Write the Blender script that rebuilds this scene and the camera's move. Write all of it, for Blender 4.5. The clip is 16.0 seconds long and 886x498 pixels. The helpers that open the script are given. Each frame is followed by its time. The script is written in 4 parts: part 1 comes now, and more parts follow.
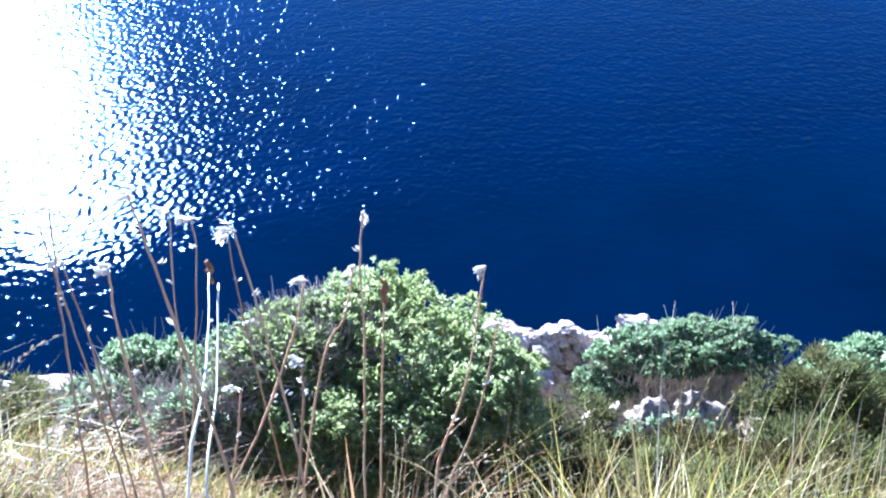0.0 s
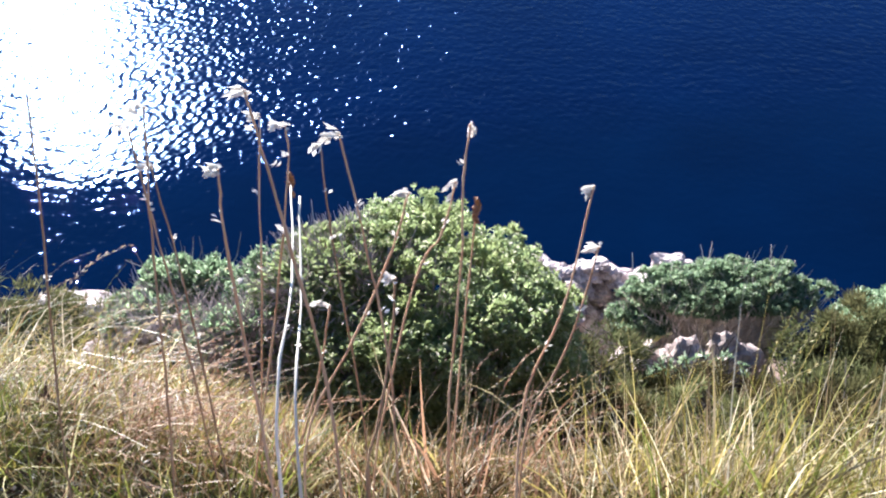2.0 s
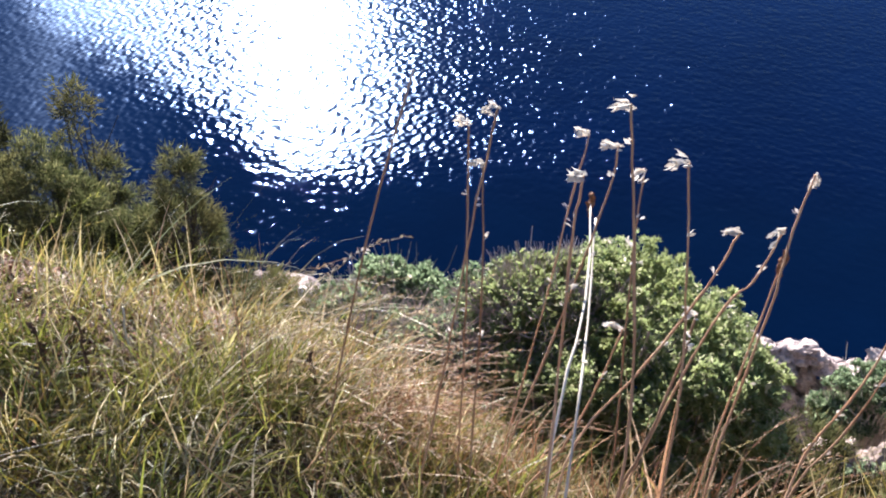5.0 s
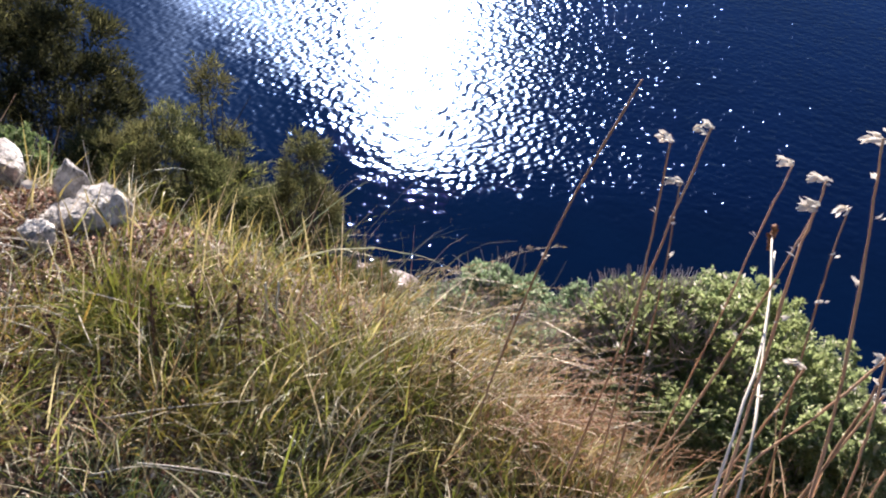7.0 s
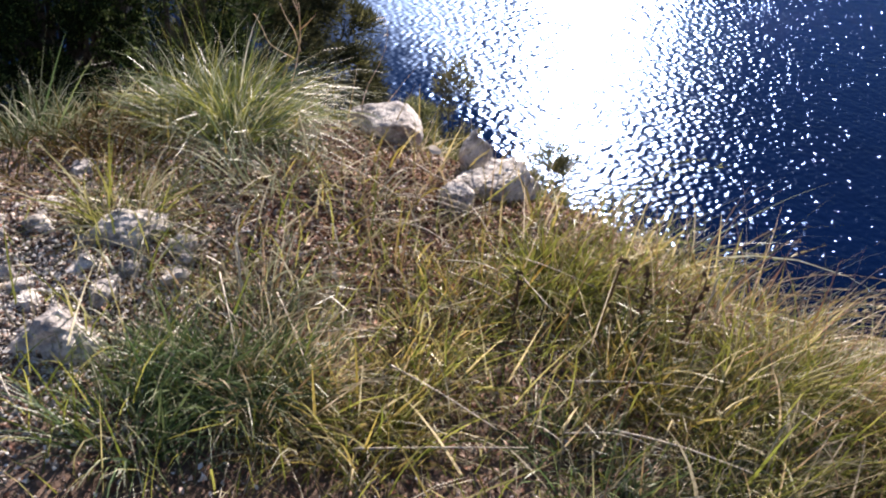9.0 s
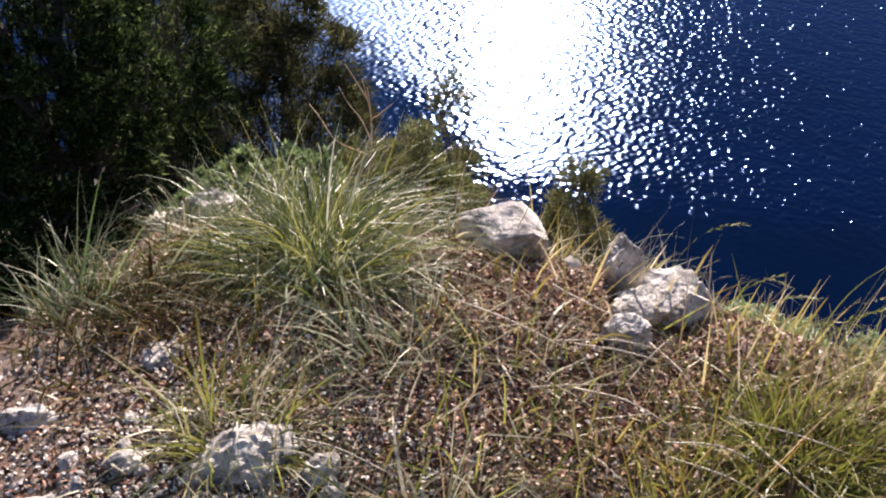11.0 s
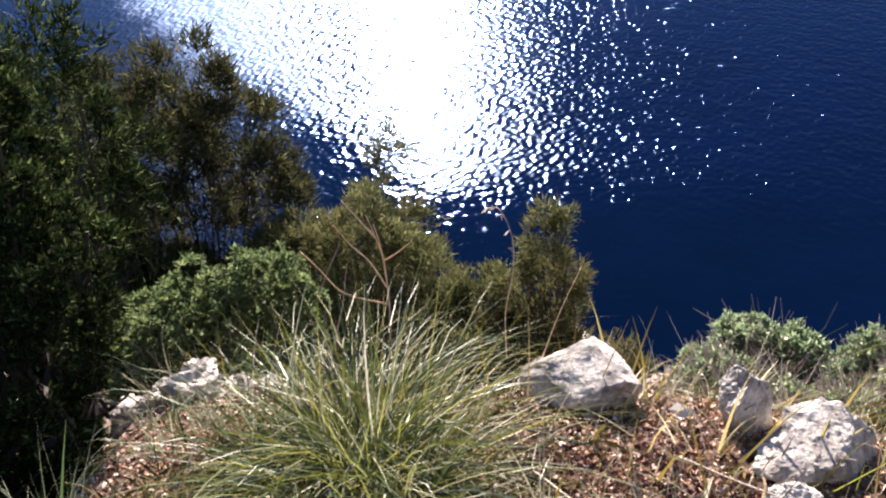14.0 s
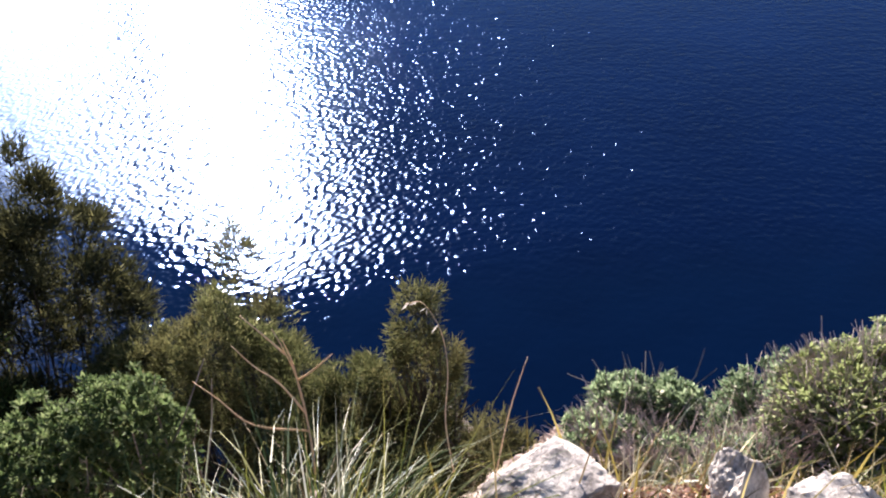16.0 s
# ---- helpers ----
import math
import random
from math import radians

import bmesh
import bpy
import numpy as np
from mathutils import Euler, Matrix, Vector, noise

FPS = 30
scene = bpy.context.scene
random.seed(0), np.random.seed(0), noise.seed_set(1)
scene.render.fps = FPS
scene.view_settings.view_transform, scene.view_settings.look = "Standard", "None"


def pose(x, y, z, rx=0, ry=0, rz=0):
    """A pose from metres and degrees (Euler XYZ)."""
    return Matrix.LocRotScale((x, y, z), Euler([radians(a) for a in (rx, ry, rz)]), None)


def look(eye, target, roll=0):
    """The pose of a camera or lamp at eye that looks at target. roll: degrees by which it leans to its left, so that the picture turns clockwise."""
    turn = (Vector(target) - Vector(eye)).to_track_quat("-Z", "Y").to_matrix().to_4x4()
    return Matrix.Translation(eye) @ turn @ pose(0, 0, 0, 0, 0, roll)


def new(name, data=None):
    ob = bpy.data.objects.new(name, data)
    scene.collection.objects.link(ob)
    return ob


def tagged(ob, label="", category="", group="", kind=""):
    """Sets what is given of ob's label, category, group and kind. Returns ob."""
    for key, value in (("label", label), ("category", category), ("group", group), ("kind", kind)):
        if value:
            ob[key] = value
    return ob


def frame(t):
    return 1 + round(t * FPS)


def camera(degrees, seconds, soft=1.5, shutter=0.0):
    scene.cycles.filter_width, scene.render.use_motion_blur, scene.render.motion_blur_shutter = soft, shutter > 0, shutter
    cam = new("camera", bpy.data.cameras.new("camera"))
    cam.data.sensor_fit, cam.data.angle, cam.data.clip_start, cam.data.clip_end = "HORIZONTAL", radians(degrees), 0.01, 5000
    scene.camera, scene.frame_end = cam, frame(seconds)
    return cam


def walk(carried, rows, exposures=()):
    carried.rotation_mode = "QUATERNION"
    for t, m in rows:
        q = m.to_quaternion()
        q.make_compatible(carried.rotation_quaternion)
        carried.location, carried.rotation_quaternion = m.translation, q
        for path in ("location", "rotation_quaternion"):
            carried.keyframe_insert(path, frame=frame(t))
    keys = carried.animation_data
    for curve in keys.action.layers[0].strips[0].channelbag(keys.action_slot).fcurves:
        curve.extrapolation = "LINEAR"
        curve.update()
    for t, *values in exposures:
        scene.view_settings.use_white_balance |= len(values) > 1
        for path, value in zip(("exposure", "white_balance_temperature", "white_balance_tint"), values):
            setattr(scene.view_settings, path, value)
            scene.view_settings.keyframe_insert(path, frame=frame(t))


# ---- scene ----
cam = camera(49.9, 16.0, soft=2.1)


def aim(eye, yaw, pitch, roll):
    """The camera's pose from its heading to the left, its tilt upwards and its lean, in degrees."""
    a, b = radians(yaw), radians(pitch)
    ahead = Vector((-math.sin(a) * math.cos(b), math.cos(a) * math.cos(b), math.sin(b)))
    return look(eye, Vector(eye) + 2 * ahead, roll)


PATH = [
    (0, (0.000, 0.001, 1.600), -0.01, -34.19, -2.59),
    (0.5, (-0.047, 0.017, 1.579), 0.69, -37.17, -2.40),
    (1, (-0.050, 0.035, 1.550), 0.30, -38.26, -2.19),
    (1.5, (-0.097, 0.034, 1.557), -0.25, -38.43, -1.20),
    (2, (-0.112, 0.043, 1.547), 2.03, -38.20, -1.64),
    (2.5, (-0.135, 0.045, 1.546), 6.21, -37.64, -2.69),
    (3, (-0.192, 0.011, 1.545), 8.53, -36.88, -1.77),
    (3.5, (-0.212, 0.006, 1.548), 11.34, -36.45, -1.46),
    (4, (-0.228, 0.004, 1.543), 13.56, -36.08, -0.76),
    (4.2, (-0.236, -0.001, 1.544), 14.27, -36.03, -0.46),
    (6.3, (-0.326, -0.022, 1.536), 20.88, -36.03, 1.55),
    (6.5, (-0.331, -0.018, 1.534), 22.01, -35.99, 1.84),
    (7, (-0.406, -0.067, 1.530), 23.00, -35.70, 3.47),
    (7.5, (-0.434, -0.092, 1.473), 26.45, -34.73, 3.19),
    (8, (-0.566, -0.183, 1.493), 28.90, -34.45, 5.83),
    (8.5, (-0.773, -0.262, 1.443), 31.89, -35.00, 4.57),
    (9, (-0.961, -0.472, 1.416), 33.16, -34.83, 6.56),
    (9.5, (-1.194, -0.463, 1.392), 34.03, -37.29, 6.48),
    (10, (-1.389, -0.384, 1.403), 33.06, -39.29, 5.27),
    (10.2, (-1.460, -0.345, 1.401), 33.35, -37.91, 3.82),
    (12.3, (-1.956, 0.006, 1.396), 25.65, -34.66, -2.47),
    (12.5, (-2.002, 0.023, 1.391), 24.15, -34.56, -2.20),
    (13, (-2.053, 0.097, 1.371), 23.86, -34.47, -3.29),
    (13.5, (-2.080, 0.182, 1.360), 25.83, -34.72, -5.50),
    (14, (-2.160, 0.194, 1.364), 24.98, -34.67, -5.38),
    (14.5, (-2.275, 0.202, 1.378), 22.59, -35.05, -4.57),
    (15, (-2.313, 0.250, 1.359), 21.22, -34.99, -5.15),
    (15.5, (-2.322, 0.299, 1.327), 18.84, -33.50, -5.97),
    (16, (-2.394, 0.374, 1.254), 12.88, -30.66, -5.67),
]
walk(cam, [(t, aim(eye, yaw, pitch, roll)) for t, eye, yaw, pitch, roll in PATH],
     exposures=[(0, 2.85, 5000, 4), (0.6, 2.65, 5350, 7), (1.5, 2.45, 5800, 11), (3.5, 2.2, 6150, 14), (6.5, 1.8, 6750, 17), (9, 1.65, 6950, 20), (10, 1.67, 7050, 21), (12.5, 1.65, 7000, 20), (14.5, 1.95, 7050, 20), (16, 1.95, 6900, 20)])

# ---- world, sun ----
SUN_YAW, SUN_UP = 25.8, 25.0
SUN_DIR = Vector((-math.sin(radians(SUN_YAW)) * math.cos(radians(SUN_UP)),
                  math.cos(radians(SUN_YAW)) * math.cos(radians(SUN_UP)), math.sin(radians(SUN_UP))))
world = bpy.data.worlds.new("sky")
scene.world = world
world.use_nodes = True
wn = world.node_tree
sky = wn.nodes.new("ShaderNodeTexSky")
sky.sky_type, sky.sun_disc = "NISHITA", False
sky.dust_density, sky.ozone_density = 0.0, 4.0
sky.sun_elevation, sky.sun_rotation = radians(SUN_UP), radians(-SUN_YAW)
background = wn.nodes["Background"]
background.inputs["Strength"].default_value = 0.052
wn.links.new(sky.outputs["Color"], background.inputs["Color"])
sun = new("sun", bpy.data.lights.new("sun", "SUN"))
sun.data.energy, sun.data.angle, sun.data.color = 5.0, radians(0.53), (1.0, 0.95, 0.88)
sun.matrix_world = look(SUN_DIR * 60, (0, 0, 0))

RNG = np.random.default_rng(7)


# ---- materials ----
def nodes_of(name):
    m = bpy.data.materials.new(name)
    m.use_nodes = True
    t = m.node_tree
    return m, t, t.nodes["Principled BSDF"]


def link(t, a, b):
    t.links.new(a, b)


def ramp(t, source, stops):
    r = t.nodes.new("ShaderNodeValToRGB")
    e = r.color_ramp.elements
    while len(e) < len(stops):
        e.new(0.5)
    for k, (at, colour) in enumerate(stops):
        e[k].position, e[k].color = at, (*colour, 1)
    link(t, source, r.inputs["Fac"])
    return r.outputs["Color"]


def noise_of(t, scale, detail=4.0, rough=0.55, stretch=None):
    n = t.nodes.new("ShaderNodeTexNoise")
    n.inputs["Scale"].default_value, n.inputs["Detail"].default_value, n.inputs["Roughness"].default_value = scale, detail, rough
    c = t.nodes.new("ShaderNodeNewGeometry").outputs["Position"]
    if stretch:
        mp = t.nodes.new("ShaderNodeMapping")
        mp.inputs["Scale"].default_value = stretch[:3]
        mp.inputs["Rotation"].default_value = (0, 0, radians(stretch[3]))
        link(t, c, mp.inputs["Vector"])
        c = mp.outputs["Vector"]
    link(t, c, n.inputs["Vector"])
    return n.outputs["Fac"]


def mixed(t, fac, a, b, mode="MIX"):
    x = t.nodes.new("ShaderNodeMix")
    x.data_type, x.blend_type = "RGBA", mode
    for value, k in ((fac, 0), (a, 6), (b, 7)):
        if hasattr(value, "links"):
            link(t, value, x.inputs[k])
        else:
            x.inputs[k].default_value = value if k == 0 else (*value, 1)
    return x.outputs[2]


def bump(t, p, height, strength, distance):
    b = t.nodes.new("ShaderNodeBump")
    b.inputs["Strength"].default_value, b.inputs["Distance"].default_value = strength, distance
    link(t, height, b.inputs["Height"])
    link(t, b.outputs["Normal"], p.inputs["Normal"])


def plant(name, stops, rough=0.6, through_light=0.25, patch=None, patch_scale=1.5, gloss=0.3, vary=0.15):
    """A leaf or straw: colour by the single blade, patches of a second colour over the plant, light through it."""
    m, t, p = nodes_of(name)
    island = t.nodes.new("ShaderNodeNewGeometry").outputs["Random Per Island"]
    colour = ramp(t, island, stops)
    if patch:
        fac = ramp(t, noise_of(t, patch_scale, 3), [(0.42, (0, 0, 0)), (0.62, (1, 1, 1))])
        colour = mixed(t, fac, colour, mixed(t, 0.75, colour, patch))
    each = ramp(t, t.nodes.new("ShaderNodeObjectInfo").outputs["Random"], [(0.0, (1 - vary * 1.4,) * 3), (1.0, (1 + vary, 1 + vary * 0.9, 1 + vary * 0.8))])
    colour = mixed(t, 1.0, colour, each, "MULTIPLY")
    link(t, colour, p.inputs["Base Color"])
    p.inputs["Roughness"].default_value = rough
    p.inputs["Specular IOR Level"].default_value = gloss
    if through_light:
        tr = t.nodes.new("ShaderNodeBsdfTranslucent")
        mx = t.nodes.new("ShaderNodeMixShader")
        mx.inputs[0].default_value = through_light
        link(t, colour, tr.inputs["Color"])
        link(t, p.outputs[0], mx.inputs[1])
        link(t, tr.outputs[0], mx.inputs[2])
        link(t, mx.outputs[0], t.nodes["Material Output"].inputs["Surface"])
    return m


def solid(name, stops, scale, rough=0.9, relief=0.02, fine=40.0, stretch=None, pits=0.0):
    """A mineral or bark surface: broad patches, fine grain and relief."""
    m, t, p = nodes_of(name)
    broad = ramp(t, noise_of(t, scale, 6, 0.65, stretch), stops)
    grain = ramp(t, noise_of(t, fine, 5, 0.7), [(0.3, (0.55, 0.53, 0.5)), (0.55, (1, 1, 1)), (0.8, (1.15, 1.12, 1.08))])
    colour = mixed(t, 1.0, broad, grain, "MULTIPLY")
    if pits:
        holes = ramp(t, noise_of(t, pits, 6, 0.75), [(0.34, (0.22, 0.19, 0.17)), (0.41, (1, 1, 1))])
        colour = mixed(t, 1.0, colour, holes, "MULTIPLY")
    link(t, colour, p.inputs["Base Color"])
    p.inputs["Roughness"].default_value = rough
    bump(t, p, noise_of(t, fine * 0.5, 8, 0.7), 0.7, relief)
    return m


def math_node(t, op, a, b, c=None):
    n = t.nodes.new("ShaderNodeMath")
    n.operation = op
    for k, value in enumerate((a, b, c)):
        if hasattr(value, "links"):
            link(t, value, n.inputs[k])
        elif value is not None:
            n.inputs[k].default_value = value
    return n.outputs[0]


def water_material():
    """Open water ruffled by wind; calm in the lee of the cliff, along a bent line some 60 m out."""
    m, t, p = nodes_of("sea_water")
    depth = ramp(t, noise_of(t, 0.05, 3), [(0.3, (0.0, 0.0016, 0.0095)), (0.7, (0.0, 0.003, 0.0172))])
    body = t.nodes.new("ShaderNodeBsdfDiffuse")
    shine = t.nodes.new("ShaderNodeBsdfGlossy")
    facing = t.nodes.new("ShaderNodeFresnel")
    facing.inputs["IOR"].default_value = 1.33
    slant = t.nodes.new("ShaderNodeCombineColor")
    for k in range(3):
        link(t, math_node(t, "MULTIPLY", facing.outputs[0], 9.0), slant.inputs[k])
    link(t, mixed(t, 1.0, (0.005, 0.0085, 0.017), slant.outputs[0], "MULTIPLY"), shine.inputs["Color"])
    both = t.nodes.new("ShaderNodeAddShader")
    link(t, body.outputs[0], both.inputs[0])
    link(t, shine.outputs[0], both.inputs[1])
    sheen = t.nodes.new("ShaderNodeBsdfGlossy")
    sheen.distribution = "BECKMANN"
    link(t, mixed(t, 1.0, (0.017, 0.025, 0.042), slant.outputs[0], "MULTIPLY"), sheen.inputs["Color"])
    whole = t.nodes.new("ShaderNodeAddShader")
    link(t, both.outputs[0], whole.inputs[0])
    link(t, sheen.outputs[0], whole.inputs[1])
    link(t, whole.outputs[0], t.nodes["Material Output"].inputs["Surface"])
    t.nodes.remove(p)
    axes = t.nodes.new("ShaderNodeSeparateXYZ")
    link(t, t.nodes.new("ShaderNodeNewGeometry").outputs["Position"], axes.inputs[0])
    x, y = axes.outputs["X"], axes.outputs["Y"]
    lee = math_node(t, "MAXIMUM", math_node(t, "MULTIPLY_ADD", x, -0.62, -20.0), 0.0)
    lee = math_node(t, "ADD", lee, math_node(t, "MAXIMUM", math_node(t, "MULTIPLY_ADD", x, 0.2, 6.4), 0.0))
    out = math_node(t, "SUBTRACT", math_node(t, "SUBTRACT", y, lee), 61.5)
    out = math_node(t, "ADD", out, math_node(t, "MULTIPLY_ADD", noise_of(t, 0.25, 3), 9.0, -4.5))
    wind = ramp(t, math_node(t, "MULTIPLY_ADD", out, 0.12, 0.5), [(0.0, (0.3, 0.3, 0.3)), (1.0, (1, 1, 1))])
    west = ramp(t, math_node(t, "MULTIPLY_ADD", math_node(t, "ADD", math_node(t, "MULTIPLY", x, -1.0), math_node(t, "MULTIPLY", y, -0.58)), 0.03, 0.4), [(0.45, (0, 0, 0)), (1.0, (1, 1, 1))])
    link(t, math_node(t, "MULTIPLY_ADD", west, 0.3, math_node(t, "MULTIPLY", wind, 0.095)), shine.inputs["Roughness"])
    link(t, math_node(t, "MULTIPLY_ADD", west, 0.3, math_node(t, "MULTIPLY", wind, 0.255)), sheen.inputs["Roughness"])
    # the wind mask also tints the body: greener in the lee, bluer outside
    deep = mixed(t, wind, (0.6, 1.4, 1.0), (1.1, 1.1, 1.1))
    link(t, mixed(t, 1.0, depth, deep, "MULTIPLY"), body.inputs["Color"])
    gust = ramp(t, noise_of(t, 0.7, 2), [(0.35, (0.45, 0.45, 0.45)), (0.7, (1, 1, 1))])
    wind = mixed(t, 1.0, wind, gust, "MULTIPLY")
    small = noise_of(t, 1.5, 0.0, 0.5, (1.15, 0.9, 1, SUN_YAW))
    big = noise_of(t, 0.4, 2, 0.5, (1, 1.9, 1, SUN_YAW - 12))
    b = t.nodes.new("ShaderNodeBump")
    b.inputs["Distance"].default_value = 0.29
    link(t, wind, b.inputs["Strength"])
    link(t, math_node(t, "MULTIPLY_ADD", big, 1.5, small), b.inputs["Height"])
    link(t, b.outputs["Normal"], shine.inputs["Normal"])
    calm = t.nodes.new("ShaderNodeBump")
    calm.inputs["Distance"].default_value = 0.11
    link(t, wind, calm.inputs["Strength"])
    link(t, math_node(t, "MULTIPLY_ADD", big, 1.5, small), calm.inputs["Height"])
    link(t, calm.outputs["Normal"], sheen.inputs["Normal"])
    return m


SEA = water_material()
SOIL = solid("litter_soil", [(0.25, (0.04, 0.021, 0.014)), (0.5, (0.115, 0.066, 0.043)), (0.72, (0.21, 0.15, 0.115))], 2.2, relief=0.02, fine=55)
LIME = solid("limestone", [(0.3, (0.09, 0.08, 0.075)), (0.42, (0.31, 0.285, 0.275)), (0.54, (0.55, 0.51, 0.475)), (0.68, (0.8, 0.75, 0.7))], 17.0, relief=0.014, fine=90, pits=48.0)
LIME_FAR = solid("cliff_limestone", [(0.25, (0.14, 0.09, 0.088)), (0.45, (0.46, 0.37, 0.36)), (0.7, (0.76, 0.665, 0.65))], 5.5, relief=0.04, fine=26, pits=11.0)
LIME_RED = solid("weathered_limestone", [(0.25, (0.12, 0.08, 0.07)), (0.5, (0.36, 0.28, 0.25)), (0.75, (0.6, 0.51, 0.47))], 4.5, relief=0.04, fine=22)
BARK = solid("grey_bark", [(0.3, (0.12, 0.1, 0.085)), (0.7, (0.32, 0.29, 0.26))], 9.0, relief=0.004, fine=120)
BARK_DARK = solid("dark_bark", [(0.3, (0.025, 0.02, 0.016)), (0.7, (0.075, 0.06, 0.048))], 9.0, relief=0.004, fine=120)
DRYWOOD = solid("bleached_wood", [(0.3, (0.36, 0.3, 0.24)), (0.7, (0.62, 0.56, 0.48))], 9.0, relief=0.002, fine=150)
SPURGE = plant("spurge_leaf", [(0.0, (0.13, 0.16, 0.085)), (0.4, (0.21, 0.27, 0.122)), (0.75, (0.31, 0.365, 0.175)), (0.94, (0.45, 0.45, 0.33)), (1.0, (0.74, 0.66, 0.6))], 0.7, 0.68, (0.235, 0.275, 0.11), 1.6, 0.06)
SPURGE_BLUE = plant("blue_green_leaf", [(0.0, (0.08, 0.125, 0.07)), (0.5, (0.205, 0.29, 0.16)), (0.95, (0.39, 0.465, 0.3)), (1.0, (0.66, 0.62, 0.55))], 0.7, 0.62, None, 1.5, 0.06)
JUNIPER = plant("juniper_spray", [(0.0, (0.04, 0.046, 0.018)), (0.6, (0.09, 0.105, 0.043)), (0.9, (0.17, 0.175, 0.078)), (1.0, (0.3, 0.285, 0.14))], 0.85, 0.42, (0.11, 0.1, 0.045), 1.5, 0.04)
JUNIPER_BROWN = plant("brown_scrub_spray", [(0.0, (0.04, 0.03, 0.014)), (0.6, (0.11, 0.08, 0.036)), (1.0, (0.25, 0.19, 0.1))], 0.85, 0.2, (0.06, 0.065, 0.02), 2.5, 0.04)
# darker copy of juniper_spray; the trees' own shade is in this colour
JUNIPER_SHADED = plant("shaded_juniper_spray", [(0.0, (0.02, 0.023, 0.012)), (0.7, (0.06, 0.064, 0.028)), (0.93, (0.14, 0.135, 0.055)), (1.0, (0.26, 0.25, 0.11))], 0.85, 0.38, (0.05, 0.055, 0.03), 1.2, 0.04)
# near-black stops carry the crown's shade, the last stop its sunlit leaf tips
DARKLEAF = plant("shaded_dark_leaf", [(0.0, (0.007, 0.013, 0.005)), (0.6, (0.018, 0.03, 0.01)), (0.9, (0.05, 0.078, 0.022)), (1.0, (0.2, 0.26, 0.09))], 0.8, 0.22, None, 1.5, 0.05)
GRASS_GREEN = plant("green_grass", [(0.0, (0.035, 0.055, 0.012)), (0.45, (0.155, 0.19, 0.035)), (0.78, (0.33, 0.325, 0.08)), (0.93, (0.47, 0.42, 0.2)), (1.0, (0.7, 0.66, 0.5))], 0.42, 0.5, (0.14, 0.15, 0.03), 3.0, 0.4, vary=0.27)
# spurge green with the neighbouring trees' partial shade mixed into the colour
SPURGE_SHADED = plant("shaded_green_leaf", [(0.0, (0.045, 0.075, 0.03)), (0.5, (0.115, 0.17, 0.065)), (1.0, (0.24, 0.3, 0.14))], 0.6, 0.5, None, 1.5, 0.1)
GRASS_DEEP = plant("deep_green_grass", [(0.0, (0.022, 0.045, 0.018)), (0.5, (0.065, 0.115, 0.042)), (0.88, (0.16, 0.21, 0.085)), (1.0, (0.55, 0.53, 0.38))], 0.42, 0.3, None, 1.5, 0.35, vary=0.27)
GRASS_SAGE = plant("grey_green_grass", [(0.0, (0.08, 0.1, 0.055)), (0.5, (0.2, 0.24, 0.15)), (0.85, (0.36, 0.38, 0.27)), (1.0, (0.65, 0.63, 0.52))], 0.45, 0.3, None, 1.5, 0.35, vary=0.27)
GRASS_BROWN = plant("brown_dead_grass", [(0.0, (0.08, 0.05, 0.02)), (0.5, (0.2, 0.14, 0.06)), (0.85, (0.36, 0.28, 0.14)), (1.0, (0.6, 0.52, 0.34))], 0.5, 0.25, vary=0.27)
GRASS_GOLD = plant("golden_grass", [(0.0, (0.13, 0.075, 0.015)), (0.45, (0.33, 0.21, 0.045)), (0.8, (0.5, 0.34, 0.1)), (1.0, (0.7, 0.56, 0.3))], 0.45, 0.4, (0.24, 0.22, 0.03), 4.0, 0.4, vary=0.27)
GRASS_PALE = plant("bleached_grass", [(0.0, (0.17, 0.15, 0.08)), (0.5, (0.36, 0.32, 0.21)), (1.0, (0.64, 0.6, 0.47))], 0.5, 0.25, vary=0.27)
GRASS_OLIVE = plant("olive_straw_grass", [(0.0, (0.045, 0.042, 0.012)), (0.45, (0.19, 0.155, 0.036)), (0.8, (0.41, 0.33, 0.11)), (1.0, (0.68, 0.61, 0.42))], 0.42, 0.48, None, 1.5, 0.4, vary=0.27)
GRASS_DRY = plant("dry_grass", [(0.0, (0.12, 0.075, 0.04)), (0.4, (0.3, 0.21, 0.125)), (0.75, (0.5, 0.4, 0.26)), (1.0, (0.76, 0.68, 0.54))], 0.42, 0.44, (0.2, 0.16, 0.07), 5.0, 0.4, vary=0.27)
GRASS_RED = plant("russet_grass", [(0.0, (0.13, 0.06, 0.035)), (0.5, (0.33, 0.185, 0.11)), (0.8, (0.5, 0.35, 0.23)), (1.0, (0.7, 0.58, 0.45))], 0.55, 0.35, vary=0.27)
LITTER = plant("leaf_litter", [(0.0, (0.035, 0.014, 0.01)), (0.4, (0.19, 0.075, 0.042)), (0.7, (0.44, 0.245, 0.165)), (0.92, (0.62, 0.48, 0.4)), (1.0, (0.86, 0.8, 0.74))], 0.75, 0.0)
STEM = plant("dry_stalk", [(0.0, (0.3, 0.15, 0.08)), (1.0, (0.52, 0.31, 0.18))], 0.6, 0.0, (0.5, 0.34, 0.22), 7.0, vary=0.3)
WEED = plant("dark_dead_weed", [(0.0, (0.05, 0.03, 0.02)), (1.0, (0.14, 0.08, 0.05))], 0.8, 0.0)
TWIG = solid("grey_pink_twig", [(0.3, (0.3, 0.235, 0.22)), (0.7, (0.6, 0.51, 0.48))], 9.0, relief=0.003, fine=120)
STEM_PALE = plant("bleached_stalk", [(0.0, (0.56, 0.49, 0.4)), (1.0, (0.68, 0.62, 0.53))], 0.6, 0.0)
